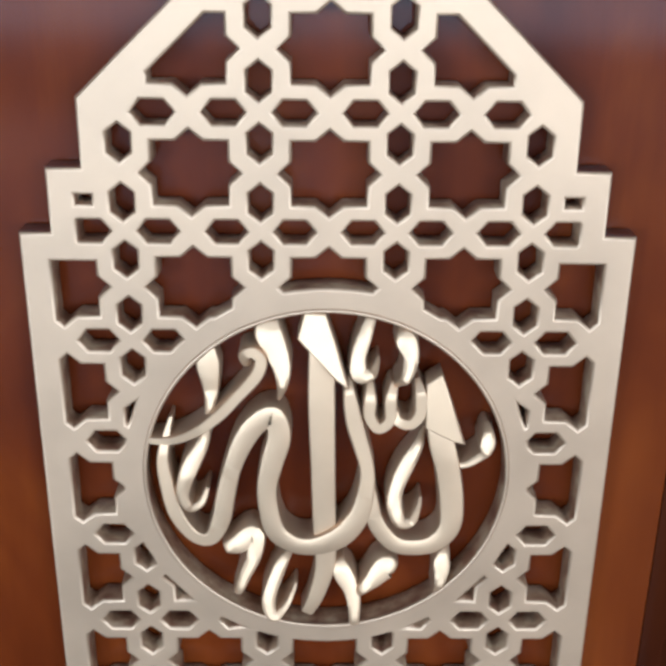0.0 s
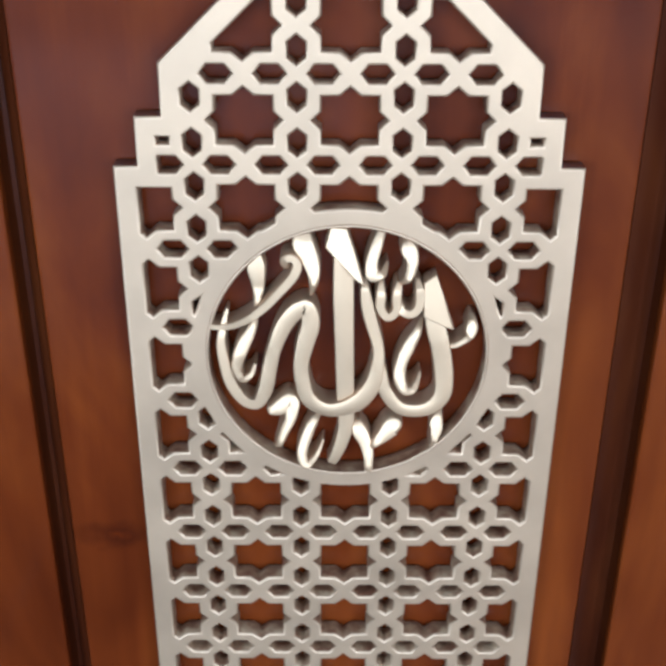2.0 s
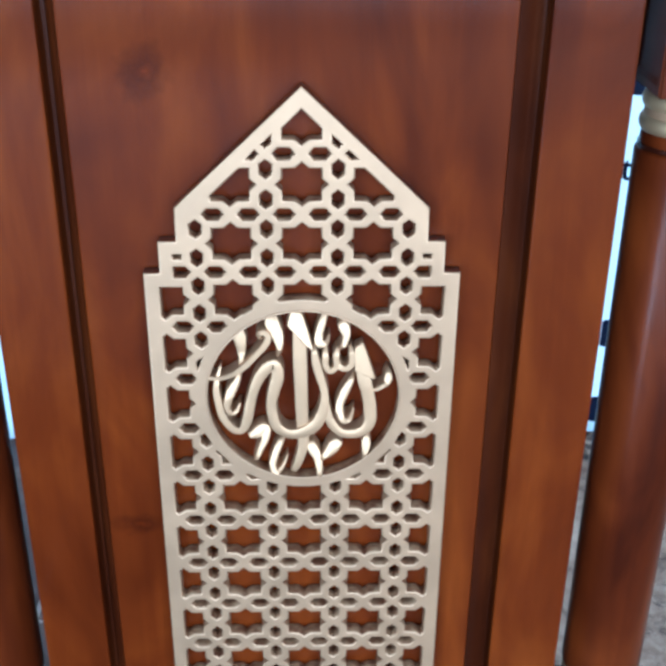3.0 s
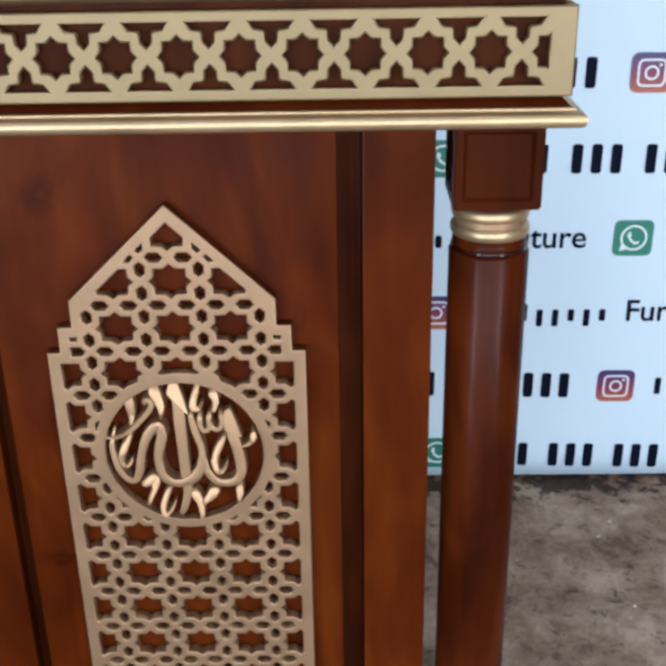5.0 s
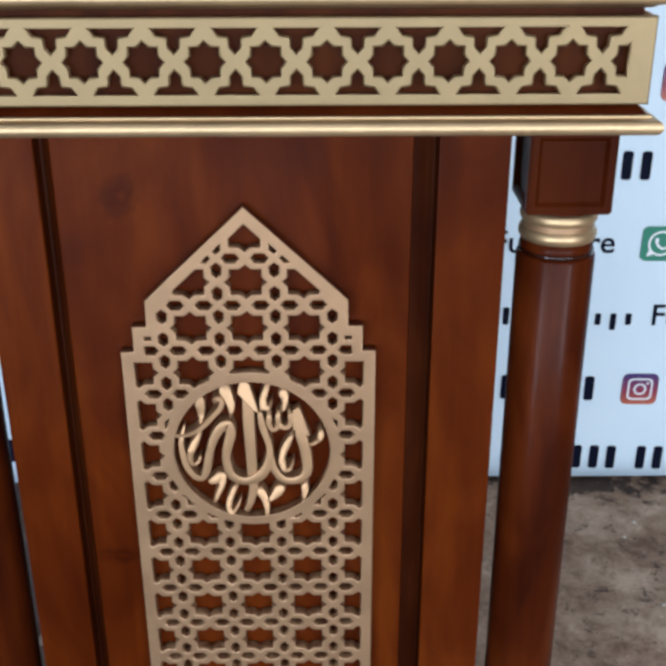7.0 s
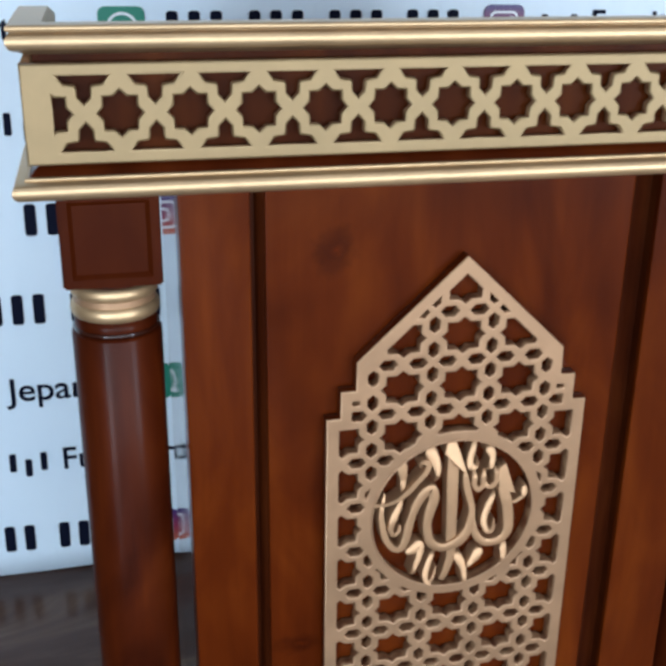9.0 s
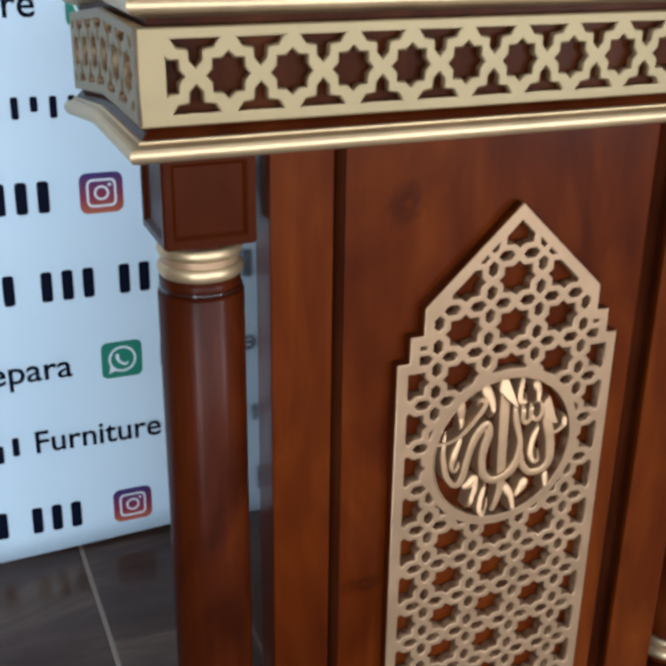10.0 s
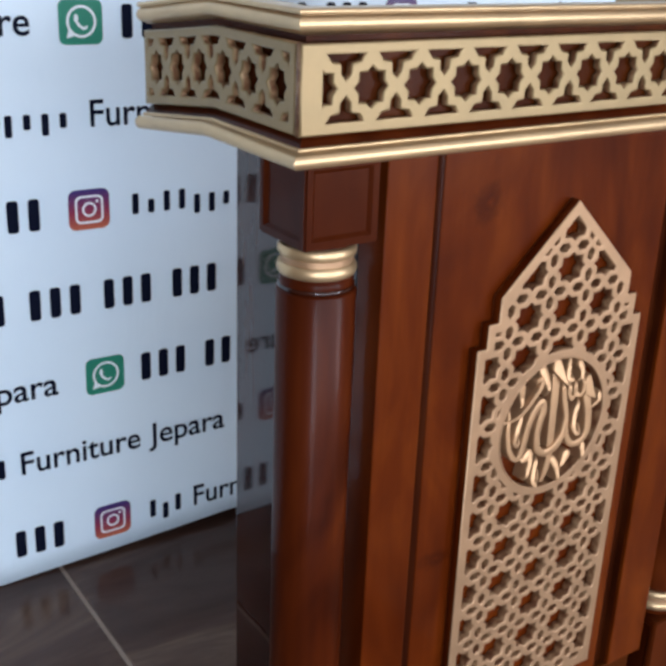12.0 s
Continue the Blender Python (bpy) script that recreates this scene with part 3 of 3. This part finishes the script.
def fret_holes():
    raw = []
    rows = [ROW0 - AZ * k for k in range(13)]
    for k in range(-1, 13):
        zc = ROW0 - AZ * (k + 0.5)
        for i in range(-2, 3):
            if k == -1 and i != 0:
                continue
            raw.append(octagram(i * AX, zc, AX * 0.368, AZ * 0.362, 0.735))
    for z in rows:
        for i in range(4):
            x = (i - 1.5) * AX
            for s in (-1, 1):
                raw.append(hexagon(x + s * AX / 4, z, False))
                raw.append(hexagon(x, z + s * AZ / 4, True))
    out = []
    inner = APEX - 0.0205
    for h in raw:
        zc = sum(p[1] for p in h) / len(h)
        lim = F_IN if zc < 0.805 else 0.1215 if zc < 0.842 else 0.1065
        top_star = zc > ROW0 + 0.02 and abs(sum(p[0] for p in h)) < 0.001
        h = clip(clip(h, 1, 0, lim), -1, 0, lim)
        edge = inner + (0.0030 if abs(zc - ROW0) < 0.018 and len(h) <= 8 and abs(sum(p[0] for p in h) / max(1, len(h))) > 0.02 else 0.0)
        h = clip(clip(h, SLOPE, 1, edge), -SLOPE, 1, edge)
        h = clip(h, 0, -1, -(F_BOT + 0.0145))
        if zc < 0.80 and lim == F_IN and abs(sum(p[0] for p in h)) / max(1, len(h)) > 0.10:
            h = clip(h, 0, 1, 0.8005)
        if len(h) > 2:
            h = outside_disc(h, RC, RIM_OUT)
        if len(h) > 2 and abs(area_of(h)) > 8e-6:
            out.append(h)
    for s in (-1, 1):
        out.append([(s * 0.1135, 0.8290), (s * 0.1215, 0.8290), (s * 0.1215, 0.8340), (s * 0.1135, 0.8340)])
    return out


def build_fretwork():
    half = [(EDGE, F_BOT), (EDGE, 0.815), (0.1345, 0.815), (0.1345, 0.847), (SHOULDER[0], 0.847), SHOULDER]
    outer = half + [(0.0, APEX)] + [(-x, z) for x, z in reversed(half)]
    rim = [(RIM_IN * math.cos(2 * math.pi * k / 96), RC + RIM_IN * math.sin(2 * math.pi * k / 96)) for k in range(96)]
    bm = plate([outer, rim] + fret_holes(), 0.0165, 0.0016)
    bmesh.ops.translate(bm, vec=(0, 0.00835, 0), verts=bm.verts)
    fret = part("fretwork_panel", bm, M_GOLD, pulpit, "satin gold arched panel pierced with star lattice", edge=M_SAWN)
    # the outer edge is lacquered like the wood behind it
    fret.data.materials.append(M_WOOD)
    for p in fret.data.polygons:
        x, z = abs(p.center.x), p.center.z
        outer_side = x > 0.1488 or z < F_BOT + 0.001 or (z > 0.8138 and x > 0.1333) or (z > 0.8458 and x > 0.1173) or (z > 0.877 and z > APEX - SLOPE * x - 0.0025)
        if p.material_index == 1 and outer_side:
            p.material_index = 2
    bm = bmesh.new()
    for k in range(96):
        a = 2 * math.pi * k / 96
        for j in range(8):
            p = 2 * math.pi * j / 8
            r = RIM_IN + 0.0006 + 0.0012 * math.cos(p)
            bm.verts.new((r * math.cos(a), 0.0001 + 0.0012 * math.sin(p), RC + r * math.sin(a)))
    bm.verts.ensure_lookup_table()
    for k in range(96):
        for j in range(8):
            bm.faces.new([bm.verts[(k + dk) % 96 * 8 + (j + dj) % 8] for dk, dj in ((0, 0), (1, 0), (1, 1), (0, 1))])
    part("medallion_rim", bm, M_GOLD, fret, "bright gold bead round the medallion", 60)
    return fret


fretwork = build_fretwork()

# the carved calligraphy: strokes given by across, up and half width, in parts of the medallion's radius
def stroke_mesh(points, front, back, tilt):
    bm = bmesh.new()
    samples = spline(points, 8)
    zm = sum(p[1] for p in samples) / len(samples)
    section = [(-1.0, 0.0), (-0.97, 0.70), (-0.82, 0.90), (-0.40, 1.0), (0.40, 1.0), (0.82, 0.90), (0.97, 0.70), (1.0, 0.0)]
    if not tilt:
        # flat ribbons with a narrow chamfer
        section = [(-1.0, 0.0), (-0.99, 0.80), (-0.90, 0.95), (-0.74, 1.0), (0.74, 1.0), (0.90, 0.95), (0.99, 0.80), (1.0, 0.0)]
    rings = []
    n = len(samples)
    for i, p in enumerate(samples):
        t = samples[min(i + 1, n - 1)] - samples[max(i - 1, 0)]
        d = math.hypot(t[0], t[1]) or 1.0
        nx, nz = -t[1] / d, t[0] / d
        w = max(0.008, p[2] * (1.09 if tilt else 1.06)) * RIM_IN
        ends = min(i, n - 1 - i) / (0.16 * n)
        lift = min(1.0, w / 0.003) * (0.7 + 0.3 * math.sqrt(min(1.0, ends)))
        ring = []
        for s, h in section:
            lean = max(-0.004, min(0.007, tilt * ((p[1] - zm) * RIM_IN + nz * w * s)))
            ring.append(bm.verts.new((p[0] * RIM_IN + nx * w * s, 0.004 + (front - 0.004) * h * lift + lean, RC + p[1] * RIM_IN + nz * w * s)))
        for s in (1.0, -1.0):
            ring.append(bm.verts.new((p[0] * RIM_IN + nx * w * s, back, RC + p[1] * RIM_IN + nz * w * s)))
        rings.append(ring)
    for a, b7 in zip(rings, rings[1:]):
        for k in range(len(a)):
            k2 = (k + 1) % len(a)
            bm.faces.new((a[k], a[k2], b7[k2], b7[k]))
    bm.faces.new(rings[0])
    bm.faces.new(rings[-1])
    return bm


def blade(outline, front, tilt):
    """A flat carved head with sharp corners, leaning back towards its top."""
    pts = [(x * RIM_IN, RC + z * RIM_IN) for x, z in outline]
    zm = sum(p[1] for p in pts) / len(pts)
    bm = plate([pts], 0.018, 0.0009)
    for v in bm.verts:
        v.co.y = v.co.y + 0.009 + front + (tilt * (v.co.z - zm) if v.co.y < 0 else 0.0)
        if v.co.y > 0.0158:
            v.co.y = 0.0158
    return bm


carved = 0


def carve(points, front, tilt=0.24):
    """A carved stroke; each reaches back to a slightly different depth."""
    global carved
    carved += 1
    part("calligraphy_stroke", stroke_mesh(points, front, 0.0162 - 0.0002 * (carved * 3 % 7), tilt), M_GOLD_GLOSS, fretwork, "polished gold carved stroke", 28)


def carve_head(outline, front, tilt):
    part("calligraphy_stroke", blade(outline, front, tilt), M_GOLD_GLOSS, fretwork, "polished gold carved stroke")


carve([(-0.85, 0.37, 0.007), (-0.88, 0.25, 0.023), (-0.90, 0.12, 0.033), (-0.88, -0.04, 0.040), (-0.84, -0.21, 0.042), (-0.75, -0.35, 0.038), (-0.65, -0.37, 0.042), (-0.59, -0.25, 0.052), (-0.56, -0.09, 0.052), (-0.52, 0.08, 0.049), (-0.46, 0.24, 0.056), (-0.38, 0.36, 0.059), (-0.29, 0.41, 0.056), (-0.26, 0.28, 0.063), (-0.30, 0.12, 0.061), (-0.33, -0.04, 0.054), (-0.32, -0.19, 0.054), (-0.28, -0.33, 0.056), (-0.18, -0.41, 0.052), (-0.06, -0.42, 0.056), (0.08, -0.36, 0.066), (0.18, -0.23, 0.059), (0.22, -0.06, 0.047), (0.22, 0.10, 0.040), (0.15, 0.36, 0.045), (0.12, 0.53, 0.033), (0.12, 0.62, 0.009)], -0.0046, 0.0)
carve([(0.23, 0.07, 0.014), (0.25, -0.09, 0.033), (0.28, -0.26, 0.047), (0.38, -0.40, 0.049), (0.50, -0.43, 0.049), (0.62, -0.40, 0.054), (0.70, -0.29, 0.061), (0.70, -0.11, 0.066), (0.67, 0.08, 0.066), (0.63, 0.24, 0.068), (0.60, 0.37, 0.056)], -0.0040, 0.0)
carve([(-0.03, 0.79, 0.066), (-0.03, 0.49, 0.070), (-0.02, 0.10, 0.066), (-0.01, -0.26, 0.063), (-0.00, -0.49, 0.059), (-0.01, -0.63, 0.052), (-0.06, -0.81, 0.042), (-0.11, -0.92, 0.033)], -0.0012, 0.0)
carve([(-0.31, 0.96, 0.052), (-0.31, 0.88, 0.073), (-0.27, 0.79, 0.063), (-0.24, 0.69, 0.047), (-0.24, 0.60, 0.028), (-0.26, 0.50, 0.009)], -0.0054)
carve([(-0.62, 0.81, 0.009), (-0.64, 0.70, 0.063), (-0.63, 0.57, 0.049), (-0.63, 0.47, 0.033), (-0.65, 0.34, 0.023), (-0.68, 0.23, 0.035), (-0.74, 0.12, 0.047), (-0.78, 0.01, 0.042), (-0.79, -0.08, 0.035), (-0.75, -0.15, 0.026), (-0.69, -0.12, 0.021), (-0.66, -0.05, 0.009)], -0.0048)
carve([(-0.98, 0.24, 0.019), (-0.85, 0.25, 0.023), (-0.72, 0.31, 0.028), (-0.59, 0.41, 0.033), (-0.48, 0.53, 0.033), (-0.38, 0.65, 0.035), (-0.35, 0.74, 0.033), (-0.39, 0.79, 0.031), (-0.44, 0.77, 0.028), (-0.43, 0.71, 0.019), (-0.40, 0.71, 0.009)], -0.0062, 0.0)
carve([(0.23, 0.97, 0.028), (0.19, 0.86, 0.040), (0.16, 0.75, 0.042), (0.17, 0.67, 0.047), (0.23, 0.67, 0.031), (0.26, 0.71, 0.016), (0.27, 0.74, 0.007)], -0.0052)
carve([(0.38, 0.92, 0.009), (0.41, 0.85, 0.056), (0.44, 0.76, 0.042), (0.42, 0.66, 0.033), (0.38, 0.61, 0.019), (0.36, 0.58, 0.009)], -0.0058)
carve([(0.23, 0.60, 0.016), (0.23, 0.50, 0.035), (0.23, 0.41, 0.033), (0.28, 0.34, 0.031), (0.34, 0.39, 0.031), (0.34, 0.51, 0.033), (0.36, 0.60, 0.019)], -0.0050, 0.0)
carve([(0.35, 0.47, 0.023), (0.38, 0.39, 0.028), (0.45, 0.37, 0.031), (0.50, 0.43, 0.033), (0.50, 0.54, 0.033), (0.48, 0.62, 0.014)], -0.0056, 0.0)
carve([(0.54, 0.29, 0.009), (0.50, 0.20, 0.033), (0.44, 0.09, 0.045), (0.39, -0.03, 0.042), (0.38, -0.14, 0.042), (0.42, -0.23, 0.035), (0.48, -0.22, 0.028), (0.52, -0.16, 0.014), (0.53, -0.12, 0.007)], -0.0060)
carve([(0.72, 0.10, 0.014), (0.78, 0.12, 0.019), (0.86, 0.18, 0.026), (0.88, 0.24, 0.042), (0.88, 0.31, 0.028), (0.87, 0.34, 0.009)], -0.0050)
carve([(-0.58, -0.45, 0.028), (-0.50, -0.42, 0.056), (-0.41, -0.37, 0.063), (-0.41, -0.49, 0.042), (-0.46, -0.60, 0.035), (-0.50, -0.71, 0.023), (-0.53, -0.75, 0.009)], -0.0064)
carve([(-0.19, -0.49, 0.014), (-0.25, -0.56, 0.035), (-0.30, -0.68, 0.040), (-0.33, -0.80, 0.038), (-0.30, -0.88, 0.033), (-0.23, -0.84, 0.019), (-0.19, -0.77, 0.012), (-0.17, -0.72, 0.007)], -0.0054)
carve([(0.08, -0.54, 0.023), (0.10, -0.62, 0.056), (0.15, -0.72, 0.047), (0.17, -0.84, 0.035), (0.17, -0.95, 0.028)], -0.0048)
carve([(0.41, -0.59, 0.023), (0.35, -0.57, 0.070), (0.28, -0.64, 0.052), (0.21, -0.71, 0.028), (0.18, -0.78, 0.014)], -0.0058)
carve([(0.70, -0.43, 0.012), (0.67, -0.53, 0.047), (0.67, -0.60, 0.042), (0.65, -0.70, 0.023), (0.63, -0.75, 0.009)], -0.0050)
carve_head([(-0.098, 0.800), (0.043, 0.653), (0.115, 0.604), (-0.010, 0.995), (-0.124, 1.001), (-0.159, 0.867)], -0.0062, 0.26)
carve_head([(0.528, 0.355), (0.680, 0.278), (0.750, 0.260), (0.610, 0.665), (0.528, 0.607)], -0.0064, 0.08)


# ---------------------------------------------------------------- the banner behind
BAN_Y, BAN_X0, BAN_X1, BAN_TOP = 0.857, -1.75, 1.9, 2.25


def ban_y(x, z):
    return BAN_Y + 0.004 * math.sin(x * 2.3 + 0.7) + 0.002 * math.sin(x * 6.1 + z * 1.7)


def build_banner():
    bm = bmesh.new()
    nx, nz = 90, 40
    g = []
    for i in range(nx + 1):
        x = BAN_X0 + (BAN_X1 - BAN_X0) * i / nx
        # the lower edge just meets the floor, lifted a little behind the pulpit
        z0 = float(np.interp(x, (-0.55, -0.03, 0.35, 0.9), (0.088, 0.104, 0.092, 0.094)))
        col = []
        for j in range(nz + 1):
            z = z0 + (BAN_TOP - z0) * j / nz
            col.append(bm.verts.new((x, ban_y(x, z), z)))
        g.append(col)
    for i in range(nx):
        for j in range(nz):
            bm.faces.new((g[i][j], g[i + 1][j], g[i + 1][j + 1], g[i][j + 1]))
    ob = new("banner", mesh_of("banner", bm, M_BANNER, 60))
    so = ob.modifiers.new("thickness", 'SOLIDIFY')
    so.thickness, so.offset = 0.0012, 1.0
    return tagged(ob, "pale blue-white printed vinyl banner hanging behind the pulpit", "banner")


banner = build_banner()


def printed(name, outlines, material, x, z, lift, parent, label=""):
    """A flat printed shape on the banner at (x, z)."""
    bm = plate(outlines, 0.0008, 0.0001)
    turn = Matrix.Rotation(0.012, 4, 'Y')
    bmesh.ops.transform(bm, matrix=Matrix.Translation((x, 0, z)) @ turn, verts=bm.verts)
    for v in bm.verts:
        v.co.y += ban_y(v.co.x, v.co.z) - lift
    return part(name, bm, material, parent, label)


def round_rect(w, h, r, n=5):
    pts = []
    for cx, cz, a in ((w - r, h - r, 0), (-w + r, h - r, 90), (-w + r, -h + r, 180), (w - r, -h + r, 270)):
        pts += [(cx + r * math.cos(radians(a + 90 * k / n)), cz + r * math.sin(radians(a + 90 * k / n))) for k in range(n + 1)]
    return pts


def circle(r, cx=0.0, cz=0.0, n=28):
    return [(cx + r * math.cos(2 * math.pi * k / n), cz + r * math.sin(2 * math.pi * k / n)) for k in range(n)]


def violet_badge(x, z):
    b8 = printed("violet_badge", [round_rect(0.0385, 0.0365, 0.014)], M_VIOLET, x, z, 0.0022, banner, "violet to orange rounded square badge")
    printed("badge_frame", [round_rect(0.0265, 0.0255, 0.011), round_rect(0.0225, 0.0215, 0.008)], M_WHITE, x, z, 0.0030, b8)
    printed("badge_ring", [circle(0.0135), circle(0.0095)], M_WHITE, x, z, 0.0030, b8)
    printed("badge_dot", [circle(0.0028, 0.0150, 0.0140, 12)], M_WHITE, x, z, 0.0030, b8)


def green_badge(x, z):
    b8 = printed("green_badge", [round_rect(0.0385, 0.0365, 0.012)], M_GREEN, x, z, 0.0022, banner, "green rounded square badge")
    printed("badge_ring", [circle(0.0265, 0.001, 0.001), circle(0.0222, 0.001, 0.001)], M_WHITE, x, z, 0.0030, b8)
    bow = [(-0.011, 0.012), (-0.006, 0.013), (-0.004, 0.006), (-0.006, 0.002), (0.001, -0.006), (0.006, -0.008), (0.012, -0.005), (0.011, -0.011), (0.004, -0.013), (-0.006, -0.006), (-0.012, 0.004)]
    printed("badge_mark", [bow], M_WHITE, x, z, 0.0030, b8)
    printed("badge_tail", [[(-0.026, -0.026), (-0.012, -0.0225), (-0.022, -0.012)]], M_WHITE, x, z, 0.0030, b8)


def bars(x, z, count, h, adv, thick, name, label, tall=""):
    """Plain upright bars in place of writing, one for each character; tall: letters that rise (u) or hang (d)."""
    for k in range(count):
        kind = tall[k] if k < len(tall) else "x"
        lo, hi = (-h, h * 2.0) if kind == "u" else (-h * 1.9, h) if kind == "d" else (-h, h)
        pts = [(a, c + (lo + hi) / 2) for a, c in round_rect(thick, (hi - lo) / 2, thick * 0.5, 2)]
        printed(name, [pts], M_INK, x + adv * (k + 0.5), z(x + adv * (k + 0.5)), 0.0022, banner, label if k == 0 else "")


def number_bars(x, z):
    for k in range(4):
        bars(x + 0.1405 * k, z, 3, 0.0285, 0.0373, 0.0100, "number_bar", "black plain bar in place of a number")


def word_bars(x, z, width, shape):
    bars(x, lambda q: z(q) - 0.006, len(shape), 0.0128, width / len(shape), 0.0062, "word_bar", "black plain bar in place of a word", shape)


def printed_word(body, x, z, width):
    """A printed word whose baseline starts at x, drawn out to the given width."""
    cu = bpy.data.curves.new("word", 'FONT')
    cu.body, cu.size, cu.offset = body, 0.066, 0.0007
    ob = new("word", cu)
    bpy.context.view_layer.update()
    me = bpy.data.meshes.new_from_object(ob.evaluated_get(bpy.context.evaluated_depsgraph_get()))
    bpy.data.objects.remove(ob)
    bpy.data.curves.remove(cu)
    bm = bmesh.new()
    bm.from_mesh(me)
    bpy.data.meshes.remove(me)
    x_end = max(v.co.x for v in bm.verts)
    for v in bm.verts:
        wx = x + v.co.x * width / x_end
        wz = z(wx) - 0.0190 + v.co.y
        v.co = (wx, ban_y(wx, wz) - 0.0024, wz)
    part("printed_word", bm, M_INK, banner, "black printed word")


def shop_line(x, z):
    word_bars(x, z, 0.285, "uxuuddxdx")
    printed_word("Furniture", x + 0.314, z, 0.245)


def town_line(x, z):
    word_bars(x, z, 0.086, "udu")
    printed_word("Furniture", x + 0.104, z, 0.245)
    printed_word("Jepara", x + 0.372, z, 0.168)


def build_print():
    # each line of print runs on: words, green badge, number, violet badge, words; height at the two ends, then what stands where
    kinds = {"N": number_bars, "G": lambda x, z: green_badge(x, z(x)), "V": lambda x, z: violet_badge(x, z(x)), "S": shop_line, "T": town_line}
    lines = (
        (1.134, 1.130, "S-0.967 G-0.320 N-0.255 V0.355 T0.419"),
        (0.978, 0.9596, "N-1.230 S-0.630 G0.050 N0.138 V0.764 T0.836"),
        (0.812, 0.798, "N-0.938 V-0.3225 S-0.249 G0.385 N0.481 V1.098"),
        (0.647, 0.6385, "T-1.285 G-0.658 N-0.592 V0.022 S0.112 G0.763 N0.830"),
        (0.486, 0.480, "T-0.941 G-0.308 N-0.242 V0.380 S0.448 G1.100"),
        (0.333, 0.3115, "V-0.660 T-0.590 G0.037 N0.137 V0.760 S0.832"),
        (0.165, 0.1425, "N-0.934 V-0.307 T-0.233 G0.390 N0.482 V1.100"),
    )
    for left, right, items in lines:
        for item in items.split():
            kinds[item[0]](float(item[1:]), lambda q: left + (right - left) * (q + 0.3) / 1.06)


build_print()


# ---------------------------------------------------------------- chips on the concrete
M_CHIP = plaster_material("white_plaster_chip", (0.62, 0.58, 0.52), (0.78, 0.74, 0.68))


def build_chip(x, y, size, turn):
    """A flat broken flake with an uneven outline."""
    rnd = random.Random(int(turn * 10))
    bm = bmesh.new()
    low, top = [], []
    for k in range(7):
        a = 2 * math.pi * k / 7 + turn
        r = size * rnd.uniform(0.55, 1.0)
        low.append(bm.verts.new((r * math.cos(a), r * 0.7 * math.sin(a), 0)))
        top.append(bm.verts.new((r * 0.8 * math.cos(a), r * 0.56 * math.sin(a), size * rnd.uniform(0.35, 0.6))))
    bm.faces.new(low)
    bm.faces.new(top)
    for k in range(7):
        bm.faces.new((low[k], low[(k + 1) % 7], top[(k + 1) % 7], top[k]))
    ob = new("plaster_chip", mesh_of("plaster_chip", bm, M_CHIP))
    ob.location = (x, y, FLOOR - 0.0035)
    return tagged(ob, "small white broken plaster chip on the concrete floor", "chip", "plaster chips on the floor")


for chip in ((0.501, 0.600, 0.007, 0.4), (0.697, 0.643, 0.005, 1.3), (0.731, 0.694, 0.005, 2.2), (0.715, 0.430, 0.006, 3.1), (0.525, 0.685, 0.004, 4.0)):
    build_chip(*chip)


# ---------------------------------------------------------------- floor tiles last
def build_tiles():
    size, gap = 0.60, 0.009
    me = mesh_of("tile", box(-size / 2 + gap / 2, size / 2 - gap / 2, -size / 2 + gap / 2, size / 2 - gap / 2, -0.010, 0.0, 0.0015, 1), M_TILE)
    half = mesh_of("tile", box(-size / 2 + gap / 2, 0.196, -size / 2 + gap / 2, size / 2 - gap / 2, -0.010, 0.0, 0.0015, 1), M_TILE)
    for i in range(7):
        for j in range(10):
            ob = new("tile", me if i else half)
            ob.location = (-0.417 + size / 2 - size * i, 0.94 - size * (j + 0.5), FLOOR)
            ob.parent = room_floor


build_tiles()
